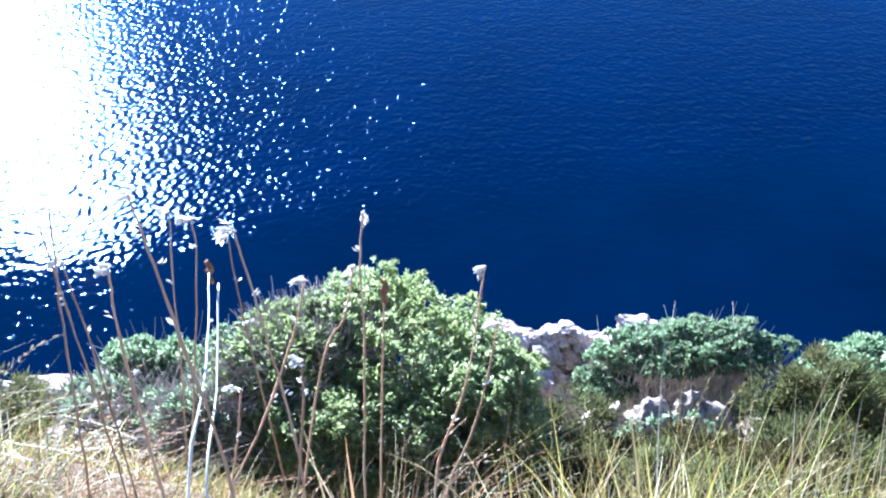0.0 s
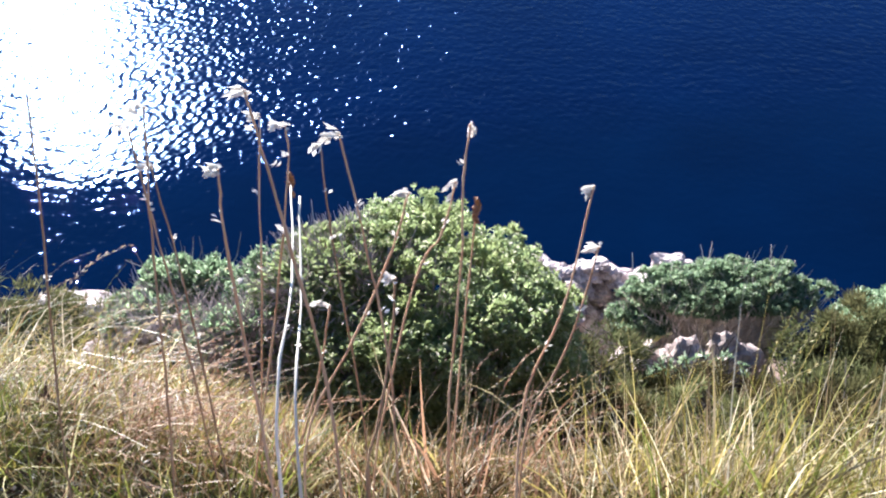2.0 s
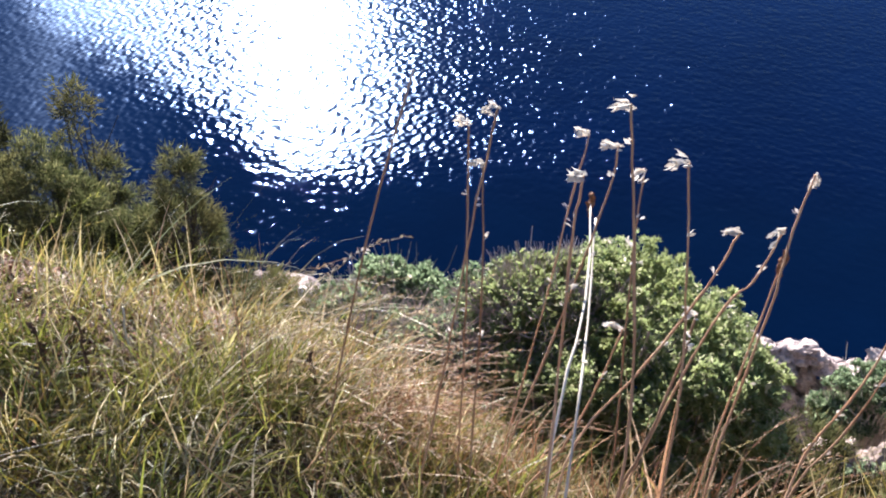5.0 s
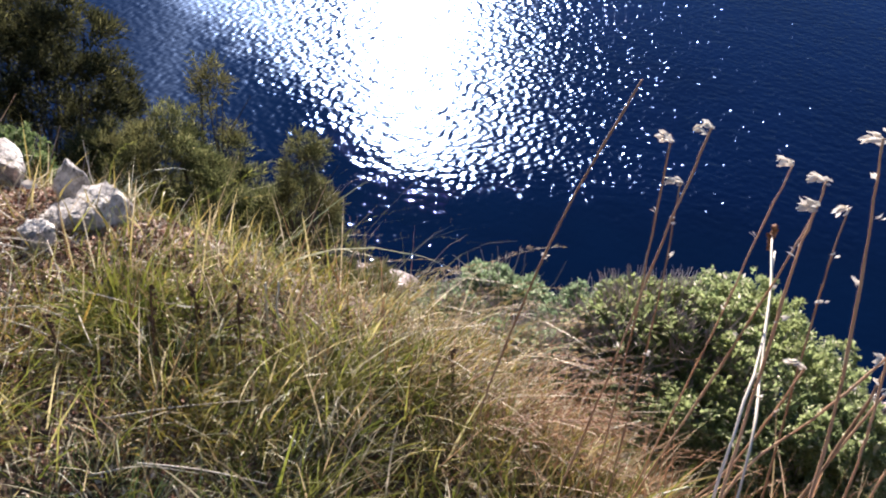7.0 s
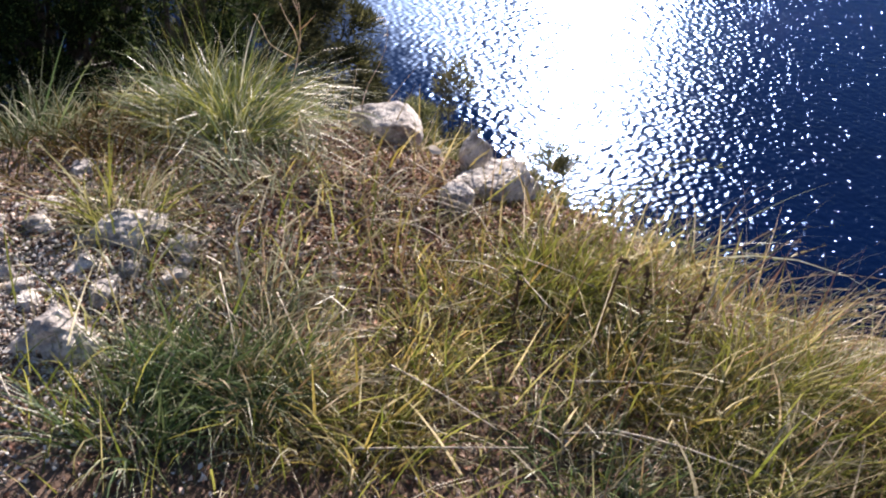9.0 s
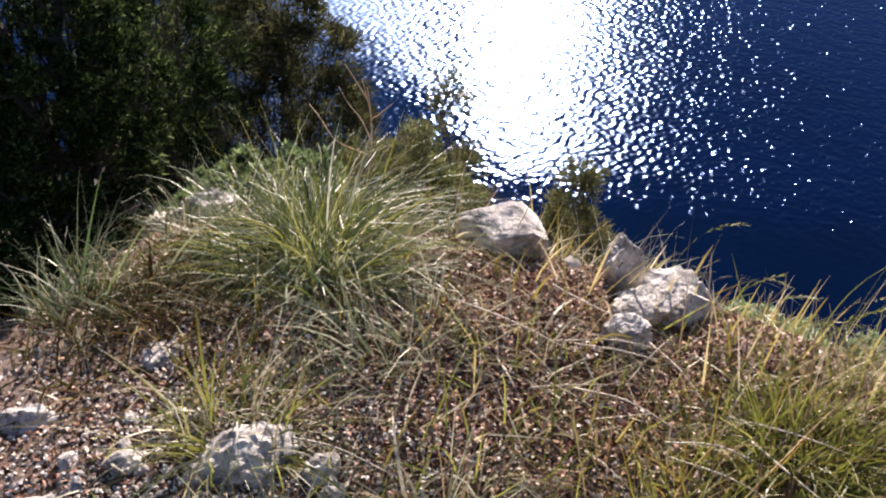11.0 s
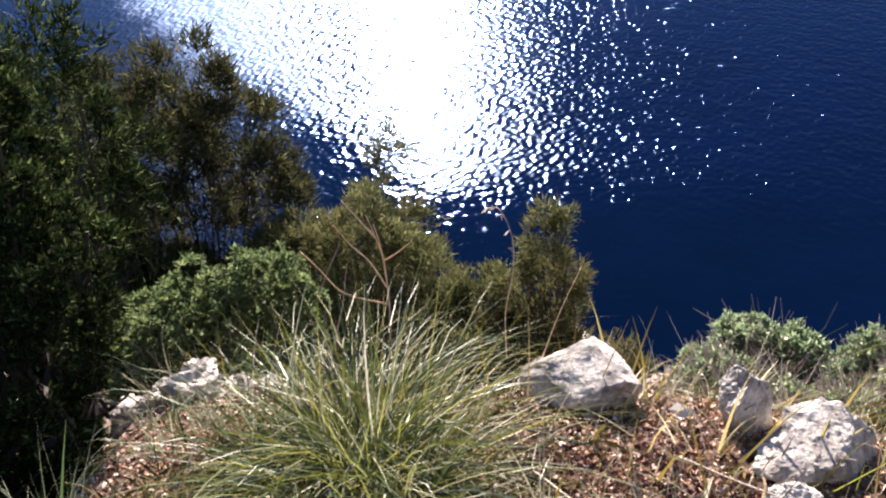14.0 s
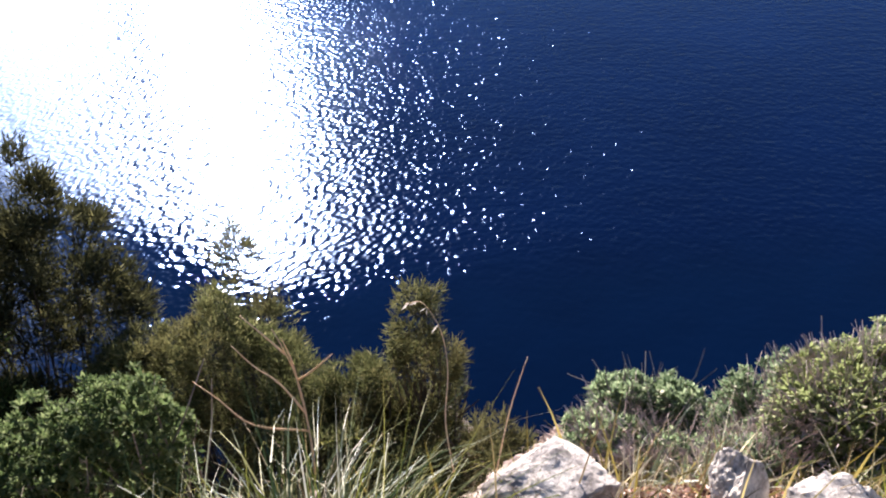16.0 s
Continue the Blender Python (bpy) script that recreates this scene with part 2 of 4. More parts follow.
STRAW_STEM = plant("straw_stalk", [(0.0, (0.45, 0.28, 0.15)), (1.0, (0.66, 0.46, 0.3))], 0.6, 0.0)
PAPER = plant("papery_bract", [(0.0, (0.6, 0.54, 0.46)), (1.0, (0.82, 0.78, 0.72))], 0.7, 0.3)
BUD = plant("brown_seed_head", [(0.0, (0.12, 0.05, 0.025)), (1.0, (0.28, 0.13, 0.06))], 0.7, 0.0)
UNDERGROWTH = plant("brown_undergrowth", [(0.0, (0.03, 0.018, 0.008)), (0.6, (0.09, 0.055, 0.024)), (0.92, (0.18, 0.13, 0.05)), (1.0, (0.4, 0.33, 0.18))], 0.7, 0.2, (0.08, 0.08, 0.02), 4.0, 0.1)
SCREE = plant("weathered_scree", [(0.0, (0.07, 0.05, 0.04)), (0.5, (0.24, 0.18, 0.155)), (0.9, (0.42, 0.35, 0.32)), (1.0, (0.62, 0.55, 0.52))], 0.9, 0.0)
GRIT = plant("limestone_chips", [(0.0, (0.12, 0.09, 0.07)), (0.35, (0.36, 0.32, 0.28)), (0.75, (0.62, 0.58, 0.54)), (1.0, (0.84, 0.81, 0.77))], 0.9, 0.0)


# ---- mesh helpers ----
def mesh_of(name, verts, faces, material, smooth=False):
    me = bpy.data.meshes.new(name)
    me.from_pydata(np.asarray(verts).tolist(), [], faces.tolist() if hasattr(faces, "tolist") else faces)
    me.materials.append(material)
    if smooth:
        me.polygons.foreach_set("use_smooth", [True] * len(me.polygons))
    me.update()
    return me


def part(name, verts, faces, material, parent, label="", smooth=False):
    ob = new(name, mesh_of(name, verts, faces, material, smooth))
    ob.parent = parent
    return tagged(ob, label)


def thing(name, at, label, category, group="", kind=""):
    ob = new(name)
    ob.location = at
    ob.empty_display_size = 0.1
    return tagged(ob, label, category, group, kind)


def unit(v):
    return v / np.maximum(np.linalg.norm(v, axis=-1, keepdims=True), 1e-9)


def blades(base, way, length, width, droop, segs=4, rng=RNG, swirl=0.3):
    """Tapering bent strips: base (n,3), first direction (n,3), length, width and sideways droop (n)."""
    n = len(base)
    way = unit(way)
    side = unit(np.cross(way, rng.normal(size=(n, 3))))
    flat = way.copy()
    flat[:, 2] = 0
    flat = unit(flat + rng.normal(size=(n, 3)) * [swirl, swirl, 0])
    s = np.linspace(0, 1, segs + 1)
    mid = base[:, None] + way[:, None] * (length[:, None] * s)[..., None]
    bend = (length * droop)[:, None] * s**2
    mid = mid + flat[:, None] * (bend * 0.7)[..., None] - np.array([0, 0, 1.0]) * (bend * (0.35 + 0.65 * s))[..., None]
    half = (width[:, None] * (1 - 0.93 * s**1.5) * 0.5)[..., None] * side[:, None]
    v = np.stack([mid - half, mid + half], 2).reshape(-1, 3)
    k = np.arange(segs)
    quad = np.stack([2 * k, 2 * k + 1, 2 * k + 3, 2 * k + 2], 1)
    f = (quad[None] + (np.arange(n) * 2 * (segs + 1))[:, None, None]).reshape(-1, 4)
    return v, f


def leaves(centre, axis, count, length, width, spread, rng=RNG):
    """Rosettes: at each centre, count folded leaves that spread about the axis."""
    n = len(centre)
    c = np.repeat(centre, count, 0)
    a = np.repeat(unit(axis), count, 0)
    d = unit(a * (1.0 - spread) + unit(rng.normal(size=(n * count, 3))) * (spread + 0.35))
    size = np.repeat(length, count) * rng.uniform(0.65, 1.2, n * count)
    wide = (size * width)[:, None]
    side = unit(np.cross(d, rng.normal(size=d.shape)))
    up = np.cross(side, d)
    mid = c + d * (size * 0.55)[:, None]
    v = np.stack([c, mid + side * wide * 0.5 + up * wide * 0.15, c + d * size[:, None] - up * wide * 0.1, mid - side * wide * 0.5 + up * wide * 0.15], 1).reshape(-1, 3)
    f = (np.array([[0, 1, 2], [0, 2, 3]])[None] + (np.arange(n * count) * 4)[:, None, None]).reshape(-1, 3)
    return v, f


def tube(points, radii, sides=5):
    """A bent tapering rod along the points."""
    points, n = np.asarray(points, float), len(points)
    tang = unit(np.gradient(points, axis=0))
    ref = np.array([0.31, 0.87, 0.38])
    u = unit(np.cross(tang, ref))
    w = np.cross(tang, u)
    ang = np.arange(sides) * 2 * np.pi / sides
    ring = u[:, None] * np.cos(ang)[None, :, None] + w[:, None] * np.sin(ang)[None, :, None]
    v = (points[:, None] + ring * np.asarray(radii, float)[:, None, None]).reshape(-1, 3)
    f = [[i * sides + k, i * sides + (k + 1) % sides, (i + 1) * sides + (k + 1) % sides, (i + 1) * sides + k] for i in range(n - 1) for k in range(sides)]
    f.append(list(range(sides))[::-1])
    f.append([(n - 1) * sides + k for k in range(sides)])
    return v, f


def joined(pieces):
    """Several vertex and face sets as one."""
    verts, faces, start = [], [], 0
    for v, f in pieces:
        verts.append(np.asarray(v))
        faces += [[int(i) + start for i in face] for face in f]
        start += len(v)
    return np.concatenate(verts), faces


# ---- ground and sea ----
def soft_step(v, k):
    return np.log1p(np.exp(np.clip(v / k, -50, 300))) * k


def ground_z(x, y):
    """A small terrace, its steep outer slope, a rubble spur, and the cliff down to the sea."""
    x, y = np.asarray(x, float), np.asarray(y, float)
    rim = 1.6 - 0.33 / (1 + np.exp(np.clip((-0.85 - x) / 0.12, -50, 50))) - 0.22 / (1 + np.exp(np.clip((x + 2.68) / 0.06, -50, 50)))
    z = 0.1 - 1.3 * soft_step(y - rim, 0.1) + 0.55 * soft_step(y - 4.2, 0.3)
    z = z + 1.1 * np.exp(-(((x + 2.5) / 1.15) ** 2)) / (1 + np.exp(np.clip((4.8 - y) / 0.25, -50, 50)))
    z = z + 0.24 * np.exp(-(((x + 3.62) / 0.26) ** 2) - ((y - 1.62) / 0.22) ** 2)
    z = z - 0.9 * soft_step(-3.25 - x, 0.12) * np.clip((4.5 - y) / 2, 0.2, 1)
    z = z - 0.12 * soft_step(x + 1.2, 0.3) * np.clip((3.5 - y) / 2, 0, 1)
    edge = 9.2 + 0.4 * np.sin(x * 0.9 + 1) + 0.25 * np.sin(x * 2.3)
    z = z - 5.0 * soft_step(y - edge, 0.12)
    z = z + 0.02 * np.sin(x * 2.1 + 0.5) * np.sin(y * 1.7) + 0.015 * np.sin(x * 5.3 + y * 3.1 + np.sin(y * 4.1)) + 0.006 * np.sin(x * 13 - y * 9 + 2 * np.sin(x * 3.7 + y * 5.9))
    z = z + np.clip(-y - 1.0, 0, 60) * 0.35
    return np.maximum(z, -41.0)


def build_ground():
    xs = np.concatenate([np.linspace(-60, -9, 18), np.arange(-8.8, 6.4, 0.06), np.linspace(6.6, 60, 18)])
    ys = np.concatenate([np.linspace(-60, -2, 16), np.arange(-1.9, 10.2, 0.06), np.linspace(10.3, 20, 16)])
    gx, gy = np.meshgrid(xs, ys)
    gz = ground_z(gx, gy)
    v = np.stack([gx, gy, gz], -1).reshape(-1, 3)
    i = np.arange(len(ys) - 1)[:, None] * len(xs) + np.arange(len(xs) - 1)[None]
    f = np.stack([i, i + 1, i + 1 + len(xs), i + len(xs)], -1).reshape(-1, 4)
    ob = new("ground", mesh_of("ground", v, f, SOIL, True))
    tagged(ob, "steep earthy cliff-top slope covered in dry leaf litter", "ground", kind="structure")


build_ground()
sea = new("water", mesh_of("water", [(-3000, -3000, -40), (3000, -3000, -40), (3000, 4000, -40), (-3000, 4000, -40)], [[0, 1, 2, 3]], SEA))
tagged(sea, "deep blue rippled sea glittering in the low sun", "sea", kind="structure")


# ---- bushes ----
def lobes_shell(lobes, count, rng, low=-0.15, inner=0.12):
    """Points and outward ways on the upper shells of several ellipsoids (centre, radii)."""
    out, ways = [], []
    share = np.array([r[0] * r[1] for _, r in lobes])
    for (c, r), k in zip(lobes, (share / share.sum() * count).astype(int)):
        d = unit(rng.normal(size=(k * 2, 3)))
        d = d[d[:, 2] > low][:k]
        lump = 1 + 0.08 * np.sin(d[:, 0] * 7 + c[0] * 5) * np.sin(d[:, 1] * 6 + d[:, 2] * 5) + 0.06 * np.sin(d[:, 0] * 17) * np.sin(d[:, 2] * 15 + d[:, 1] * 13)
        depth = 1 - rng.random(len(d)) ** 2 * inner
        p = np.array(c) + d * np.array(r) * (lump * depth)[:, None]
        keep = np.ones(len(p), bool)
        for c2, r2 in lobes:
            if c2 is not c:
                keep &= (((p - np.array(c2)) / np.array(r2)) ** 2).sum(1) > 0.72
        out.append(p[keep])
        ways.append(unit(d / np.array(r))[keep])
    return np.concatenate(out), np.concatenate(ways)


def limbs(base, targets, rng, r0=0.018, r1=0.004, sag=0.15, foot=0.06):
    pieces = []
    for p in targets:
        b = np.asarray(base) + rng.normal(size=3) * [foot, foot * 0.6, 0.0]
        s = np.linspace(0, 1, 6)[:, None]
        mid = b + (p - b) * s
        mid[:, 2] -= (np.sin(s * np.pi) * sag * np.linalg.norm(p - b))[:, 0]
        mid[1:-1] += rng.normal(size=(4, 3)) * 0.03
        pieces.append(tube(mid, np.linspace(r0, r1, 6) * rng.uniform(0.7, 1.2), 4))
        for k in (2, 3, 4):
            tip = mid[k] + (p - mid[k]) * 0.8 + rng.normal(size=3) * 0.13
            pieces.append(tube([mid[k], (mid[k] + tip) / 2 + rng.normal(size=3) * 0.02, tip], [r1 * 1.6, r1 * 1.2, r1 * 0.7], 3))
    return joined(pieces)


def local(at, lobes):
    return [(tuple(np.subtract(c, at)), r) for c, r in lobes]


def spurge_bush(at, lobes, count, leaf, material, label, seed, stems=60, low=-0.15, width=0.38, bark=None, foot=0.06, bare=0):
    """A rounded shrub: forking stems under a shell of leaf rosettes, bare twigs standing out of it."""
    rng = np.random.default_rng(seed)
    bush = thing("shrub", at, label, "shrub")
    p, w = lobes_shell(local(at, lobes), count, rng, low)
    knots = p[rng.choice(len(p), max(8, len(p) // 26), replace=False)]
    near = ((p[:, None] - knots[None]) ** 2).sum(-1).argmin(1)
    push = rng.normal(0.0, 0.03, len(knots))[near][:, None]
    p = p + (knots[near] - p) * rng.uniform(0.0, 0.6, (len(p), 1)) * [1, 1, 0.7] + w * push
    core, way = lobes_shell([(c, tuple(0.8 * q for q in r)) for c, r in local(at, lobes)], count // 4, rng, low)
    p, w = np.concatenate([p, core]), np.concatenate([w, way])
    grown = np.where(np.arange(len(p)) < len(p) - len(core), 1.0, 1.9)
    v, f = leaves(p, w + [0, 0, 0.35], 10, rng.uniform(0.7, 1.3, len(p)) * leaf * grown, width, 0.55, rng)
    part("crown", v, f, material, bush)
    pick = rng.choice(len(p), min(stems, len(p)), replace=False)
    wood = [limbs((0, 0, 0.05), p[pick] * 0.99, rng, foot=foot)]
    for k in rng.choice(len(p), bare):
        root = p[k] - w[k] * 0.1
        for fork in range(2):
            way = unit(w[k] + [0, 0, 0.4] + rng.normal(size=3) * 0.45)
            tip = root + way * rng.uniform(0.13, 0.24)
            wood.append(tube([root, (root + tip) / 2 + rng.normal(size=3) * 0.012, tip], [0.0042, 0.0036, 0.0025], 3))
    v, f = joined(wood)
    part("branchwork", v, f, bark or BARK, bush, "bare grey branching stems")
    return bush


def juniper(at, lobes, count, spray, material, label, seed, name="juniper_shrub", stems=40, wide=0.22, inner=0.5):
    """A dark feathery shrub: upright limbs set with fine sprays."""
    rng = np.random.default_rng(seed)
    bush = thing(name, at, label, "shrub")
    p, w = lobes_shell(local(at, lobes), count, rng, -0.7, inner)
    p, w, n = p[::2], w[::2], 24
    knots = p[rng.choice(len(p), max(10, len(p) // 16), replace=False)]
    near = ((p[:, None] - knots[None]) ** 2).sum(-1).argmin(1)
    p = p + (knots[near] - p) * rng.uniform(0.1, 0.65, (len(p), 1)) + (w * rng.normal(0.0, 1.0, len(knots))[near][:, None] + [0, 0, 0.3]) * spray * 0.9
    knot = rng.normal(size=(len(p) * n, 3))
    base = np.repeat(p, n, 0) + knot * spray * 0.5
    way = unit(knot) * 0.8 + np.repeat(w, n, 0) * 0.4 + [0, 0, 0.6] + rng.normal(size=base.shape) * 0.3
    k = len(base)
    v, f = blades(base, way, rng.uniform(0.5, 1.3, k) * spray, rng.uniform(0.7, 1.3, k) * spray * wide, rng.uniform(-0.2, 0.4, k), 1, rng)
    part("crown", v, f, material, bush)
    pick = rng.choice(len(p), min(stems, len(p)), replace=False)
    v, f = limbs((0, 0, 0.05), p[pick] * 0.95, rng, 0.025, 0.005, 0.05)
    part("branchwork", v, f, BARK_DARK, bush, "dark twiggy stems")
    return bush


def on_ground(x, y, sink=0.03):
    return (x, y, float(ground_z(x, y)) - sink)


# flat pads of leaves stand out from the face of the large bush
rng = np.random.default_rng(4)
PADS = []
for k in range(26):
    turn, rise = radians(-72 + 144 * (k * 0.618 % 1)), radians(-12 + 56 * k / 25)
    spot = (-0.52 + 1.05 * math.sin(turn) * math.cos(rise), 5.15 - 0.95 * math.cos(turn) * math.cos(rise), -3.32 + 0.9 * math.sin(rise))
    wide = rng.uniform(0.2, 0.33)
    PADS.append((spot, (wide, wide, wide * 0.55)))
spurge_bush(on_ground(-0.6, 5.0), [((-0.5, 5.2, -3.3), (1.12, 0.9, 0.95)), ((0.0, 5.1, -3.4), (0.68, 0.75, 0.78)), ((-0.6, 5.5, -2.9), (0.5, 0.45, 0.55))] + PADS,
            19000, 0.036, SPURGE, "large rounded grey-green spurge bush on the cliff slope", 11, 240, -0.5, bark=TWIG, foot=0.3)
spurge_bush(on_ground(-1.4, 5.2), [((-1.25, 5.2, -3.45), (0.62, 0.65, 0.75)), ((-1.42, 5.3, -3.2), (0.52, 0.5, 0.56))], 3000, 0.038, SPURGE_BLUE, "blue-green spurge bush grown against the large one", 29, 260, -0.5, bark=TWIG, foot=0.25, bare=500)
spurge_bush(on_ground(-2.25, 5.6), [((-2.44, 5.6, -3.2), (0.24, 0.25, 0.2)), ((-2.1, 5.6, -3.2), (0.24, 0.24, 0.22))], 700, 0.04, SPURGE_BLUE, "low blue-green spurge bush beside the large one", 12, 60, -0.2)
spurge_bush(on_ground(2.3, 7.2), [((2.55, 7.7, -5.16), (1.15, 0.5, 0.3)), ((1.7, 7.5, -5.38), (0.4, 0.32, 0.22))], 5200, 0.038, SPURGE_BLUE, "flat-domed green spurge bush with bare pale stems below", 13, 380, 0.35, bark=DRYWOOD, foot=0.3)
spurge_bush(on_ground(4.5, 7.8), [((4.6, 7.7, -5.75), (0.8, 0.6, 0.5))], 1100, 0.075, SPURGE_BLUE, "pale green spurge bush at the cliff edge", 14, 50)
spurge_bush(on_ground(-0.95, 4.85), [((-1.0, 5.08, -2.68), (0.58, 0.5, 0.32)), ((-1.0, 4.7, -2.95), (0.5, 0.4, 0.26))], 1500, 0.04, SPURGE, "half-bare twiggy grey-pink bush before the large spurge", 25, 240, -0.6, bark=TWIG, foot=0.35, bare=900)
spurge_bush(on_ground(-1.6, 4.7), [((-1.6, 4.7, -2.98), (0.42, 0.3, 0.33))], 700, 0.036, SPURGE_BLUE, "low half-bare twiggy bush beside the spurge", 30, 300, -0.4, bark=TWIG, foot=0.2, bare=500)
spurge_bush(on_ground(-2.05, 5.0), [((-2.0, 5.05, -3.3), (0.42, 0.35, 0.26)), ((-2.5, 5.25, -3.22), (0.34, 0.3, 0.2))], 1300, 0.036, SPURGE_BLUE, "spreading half-bare blue-green bush with grey twigs", 36, 260, -0.3, bark=TWIG, foot=0.25, bare=450)
spurge_bush(on_ground(1.95, 6.05), [((1.95, 6.15, -4.78), (0.5, 0.2, 0.3))], 60, 0.035, SPURGE_BLUE, "bare branching stems fanning out below the spurge", 31, 60, 0.0, bark=BARK_DARK, foot=0.12)
juniper(on_ground(0.9, 5.9), [((0.9, 5.9, -4.6), (0.6, 0.5, 0.4))], 700, 0.07, JUNIPER, "low dark scrub beside the large spurge", 26)
juniper(on_ground(4.5, 6.9), [((4.6, 6.9, -5.5), (0.8, 0.5, 0.5))], 900, 0.07, JUNIPER, "dark low scrub on the steep slope", 28)
juniper(on_ground(3.4, 6.9), [((3.65, 6.8, -5.2), (0.6, 0.5, 0.5))], 1100, 0.08, JUNIPER, "low olive-brown juniper in front of the spurge", 15)
for k, (x, y, rx, ry, h) in enumerate(((0.75, 4.3, 0.6, 0.5, 0.3), (1.5, 4.4, 0.7, 0.5, 0.3), (2.4, 4.7, 0.7, 0.6, 0.32), (1.1, 5.0, 0.6, 0.4, 0.3), (1.9, 5.4, 0.7, 0.5, 0.22), (3.0, 5.5, 0.7, 0.6, 0.26))):
    z = float(ground_z(x, y))
    juniper(on_ground(x, y), [((x, y, z + 0.05), (rx, ry, h))], 700, 0.07, JUNIPER if k % 2 else JUNIPER_BROWN, "low brown-green scrub matting the slope", 300 + k, "low_scrub")
spurge_bush(on_ground(-4.5, 3.0), [((-4.56, 3.15, -1.6), (0.28, 0.32, 0.46)), ((-4.88, 3.1, -1.74), (0.4, 0.36, 0.44)), ((-5.22, 3.1, -1.98), (0.36, 0.35, 0.4))], 3000, 0.034, SPURGE_SHADED, "small bright green spurge bush below the rocks", 16, 60, -0.5)
juniper(on_ground(-3.65, 4.9), [((-3.62, 4.9, -2.3), (0.2, 0.2, 0.55)), ((-3.68, 4.9, -2.75), (0.28, 0.28, 0.6))], 1500, 0.045, JUNIPER, "upright juniper standing against the sea", 17)
juniper(on_ground(-5.2, 5.9), [((-5.2, 6.0, -2.3), (0.16, 0.16, 0.4)), ((-5.35, 6.0, -2.5), (0.12, 0.12, 0.45)), ((-5.25, 5.9, -3.3), (0.5, 0.4, 0.8))], 700, 0.06, JUNIPER, "feathery juniper with thin tops against the glare", 18, inner=0.8)
juniper(on_ground(-4.95, 5.0), [((-5.0, 5.0, -2.6), (0.38, 0.4, 0.62)), ((-5.6, 5.0, -2.9), (0.45, 0.4, 0.6)), ((-4.6, 5.0, -2.9), (0.35, 0.35, 0.6))], 4200, 0.045, JUNIPER, "olive-brown juniper thicket on the slope", 21)
juniper(on_ground(-4.3, 4.5), [((-4.35, 4.5, -2.95), (0.55, 0.4, 0.45)), ((-3.75, 4.5, -3.0), (0.4, 0.35, 0.4))], 1900, 0.045, JUNIPER, "low brown-green juniper filling the slope", 33)
juniper(on_ground(-4.15, 5.0), [((-4.15, 5.0, -3.0), (0.35, 0.3, 0.6))], 1500, 0.045, JUNIPER, "low juniper bush between taller ones", 22)
juniper(on_ground(-7.0, 5.4), [((-6.7, 5.5, -2.4), (0.75, 0.6, 1.2)), ((-7.4, 5.5, -2.6), (0.7, 0.6, 1.2)), ((-6.15, 5.4, -2.9), (0.4, 0.5, 1.0)), ((-7.3, 5.0, -2.9), (0.8, 0.5, 0.9)), ((-6.5, 5.2, -3.2), (0.7, 0.5, 0.8)), ((-6.2, 5.0, -3.8), (0.8, 0.5, 0.7)), ((-7.3, 4.9, -3.9), (0.9, 0.5, 0.8))], 11000, 0.075, JUNIPER_SHADED, "tall dark juniper standing in its own shade", 19, "juniper_tree", inner=0.6)
juniper(on_ground(-6.5, 4.6), [((-6.1, 4.6, -2.95), (0.7, 0.4, 0.55)), ((-7.0, 4.6, -2.95), (0.75, 0.4, 0.6))], 2600, 0.06, JUNIPER_SHADED, "dense low juniper in the shade of the tall one", 34)
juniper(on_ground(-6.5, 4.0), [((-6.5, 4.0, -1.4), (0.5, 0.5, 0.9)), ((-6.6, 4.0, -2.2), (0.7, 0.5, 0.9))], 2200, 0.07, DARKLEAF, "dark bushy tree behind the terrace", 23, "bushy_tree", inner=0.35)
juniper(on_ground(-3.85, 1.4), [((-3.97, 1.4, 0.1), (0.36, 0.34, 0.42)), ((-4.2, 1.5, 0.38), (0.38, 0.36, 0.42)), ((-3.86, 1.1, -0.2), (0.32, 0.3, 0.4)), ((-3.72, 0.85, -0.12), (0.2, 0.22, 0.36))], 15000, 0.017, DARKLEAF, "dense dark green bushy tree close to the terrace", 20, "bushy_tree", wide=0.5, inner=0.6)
juniper(on_ground(-4.5, 6.8), [((-4.5, 6.8, -4.9), (0.9, 0.5, 0.5)), ((-3.6, 6.6, -4.7), (0.4, 0.4, 0.3))], 1300, 0.07, JUNIPER, "low brown scrub before the ledge", 24)


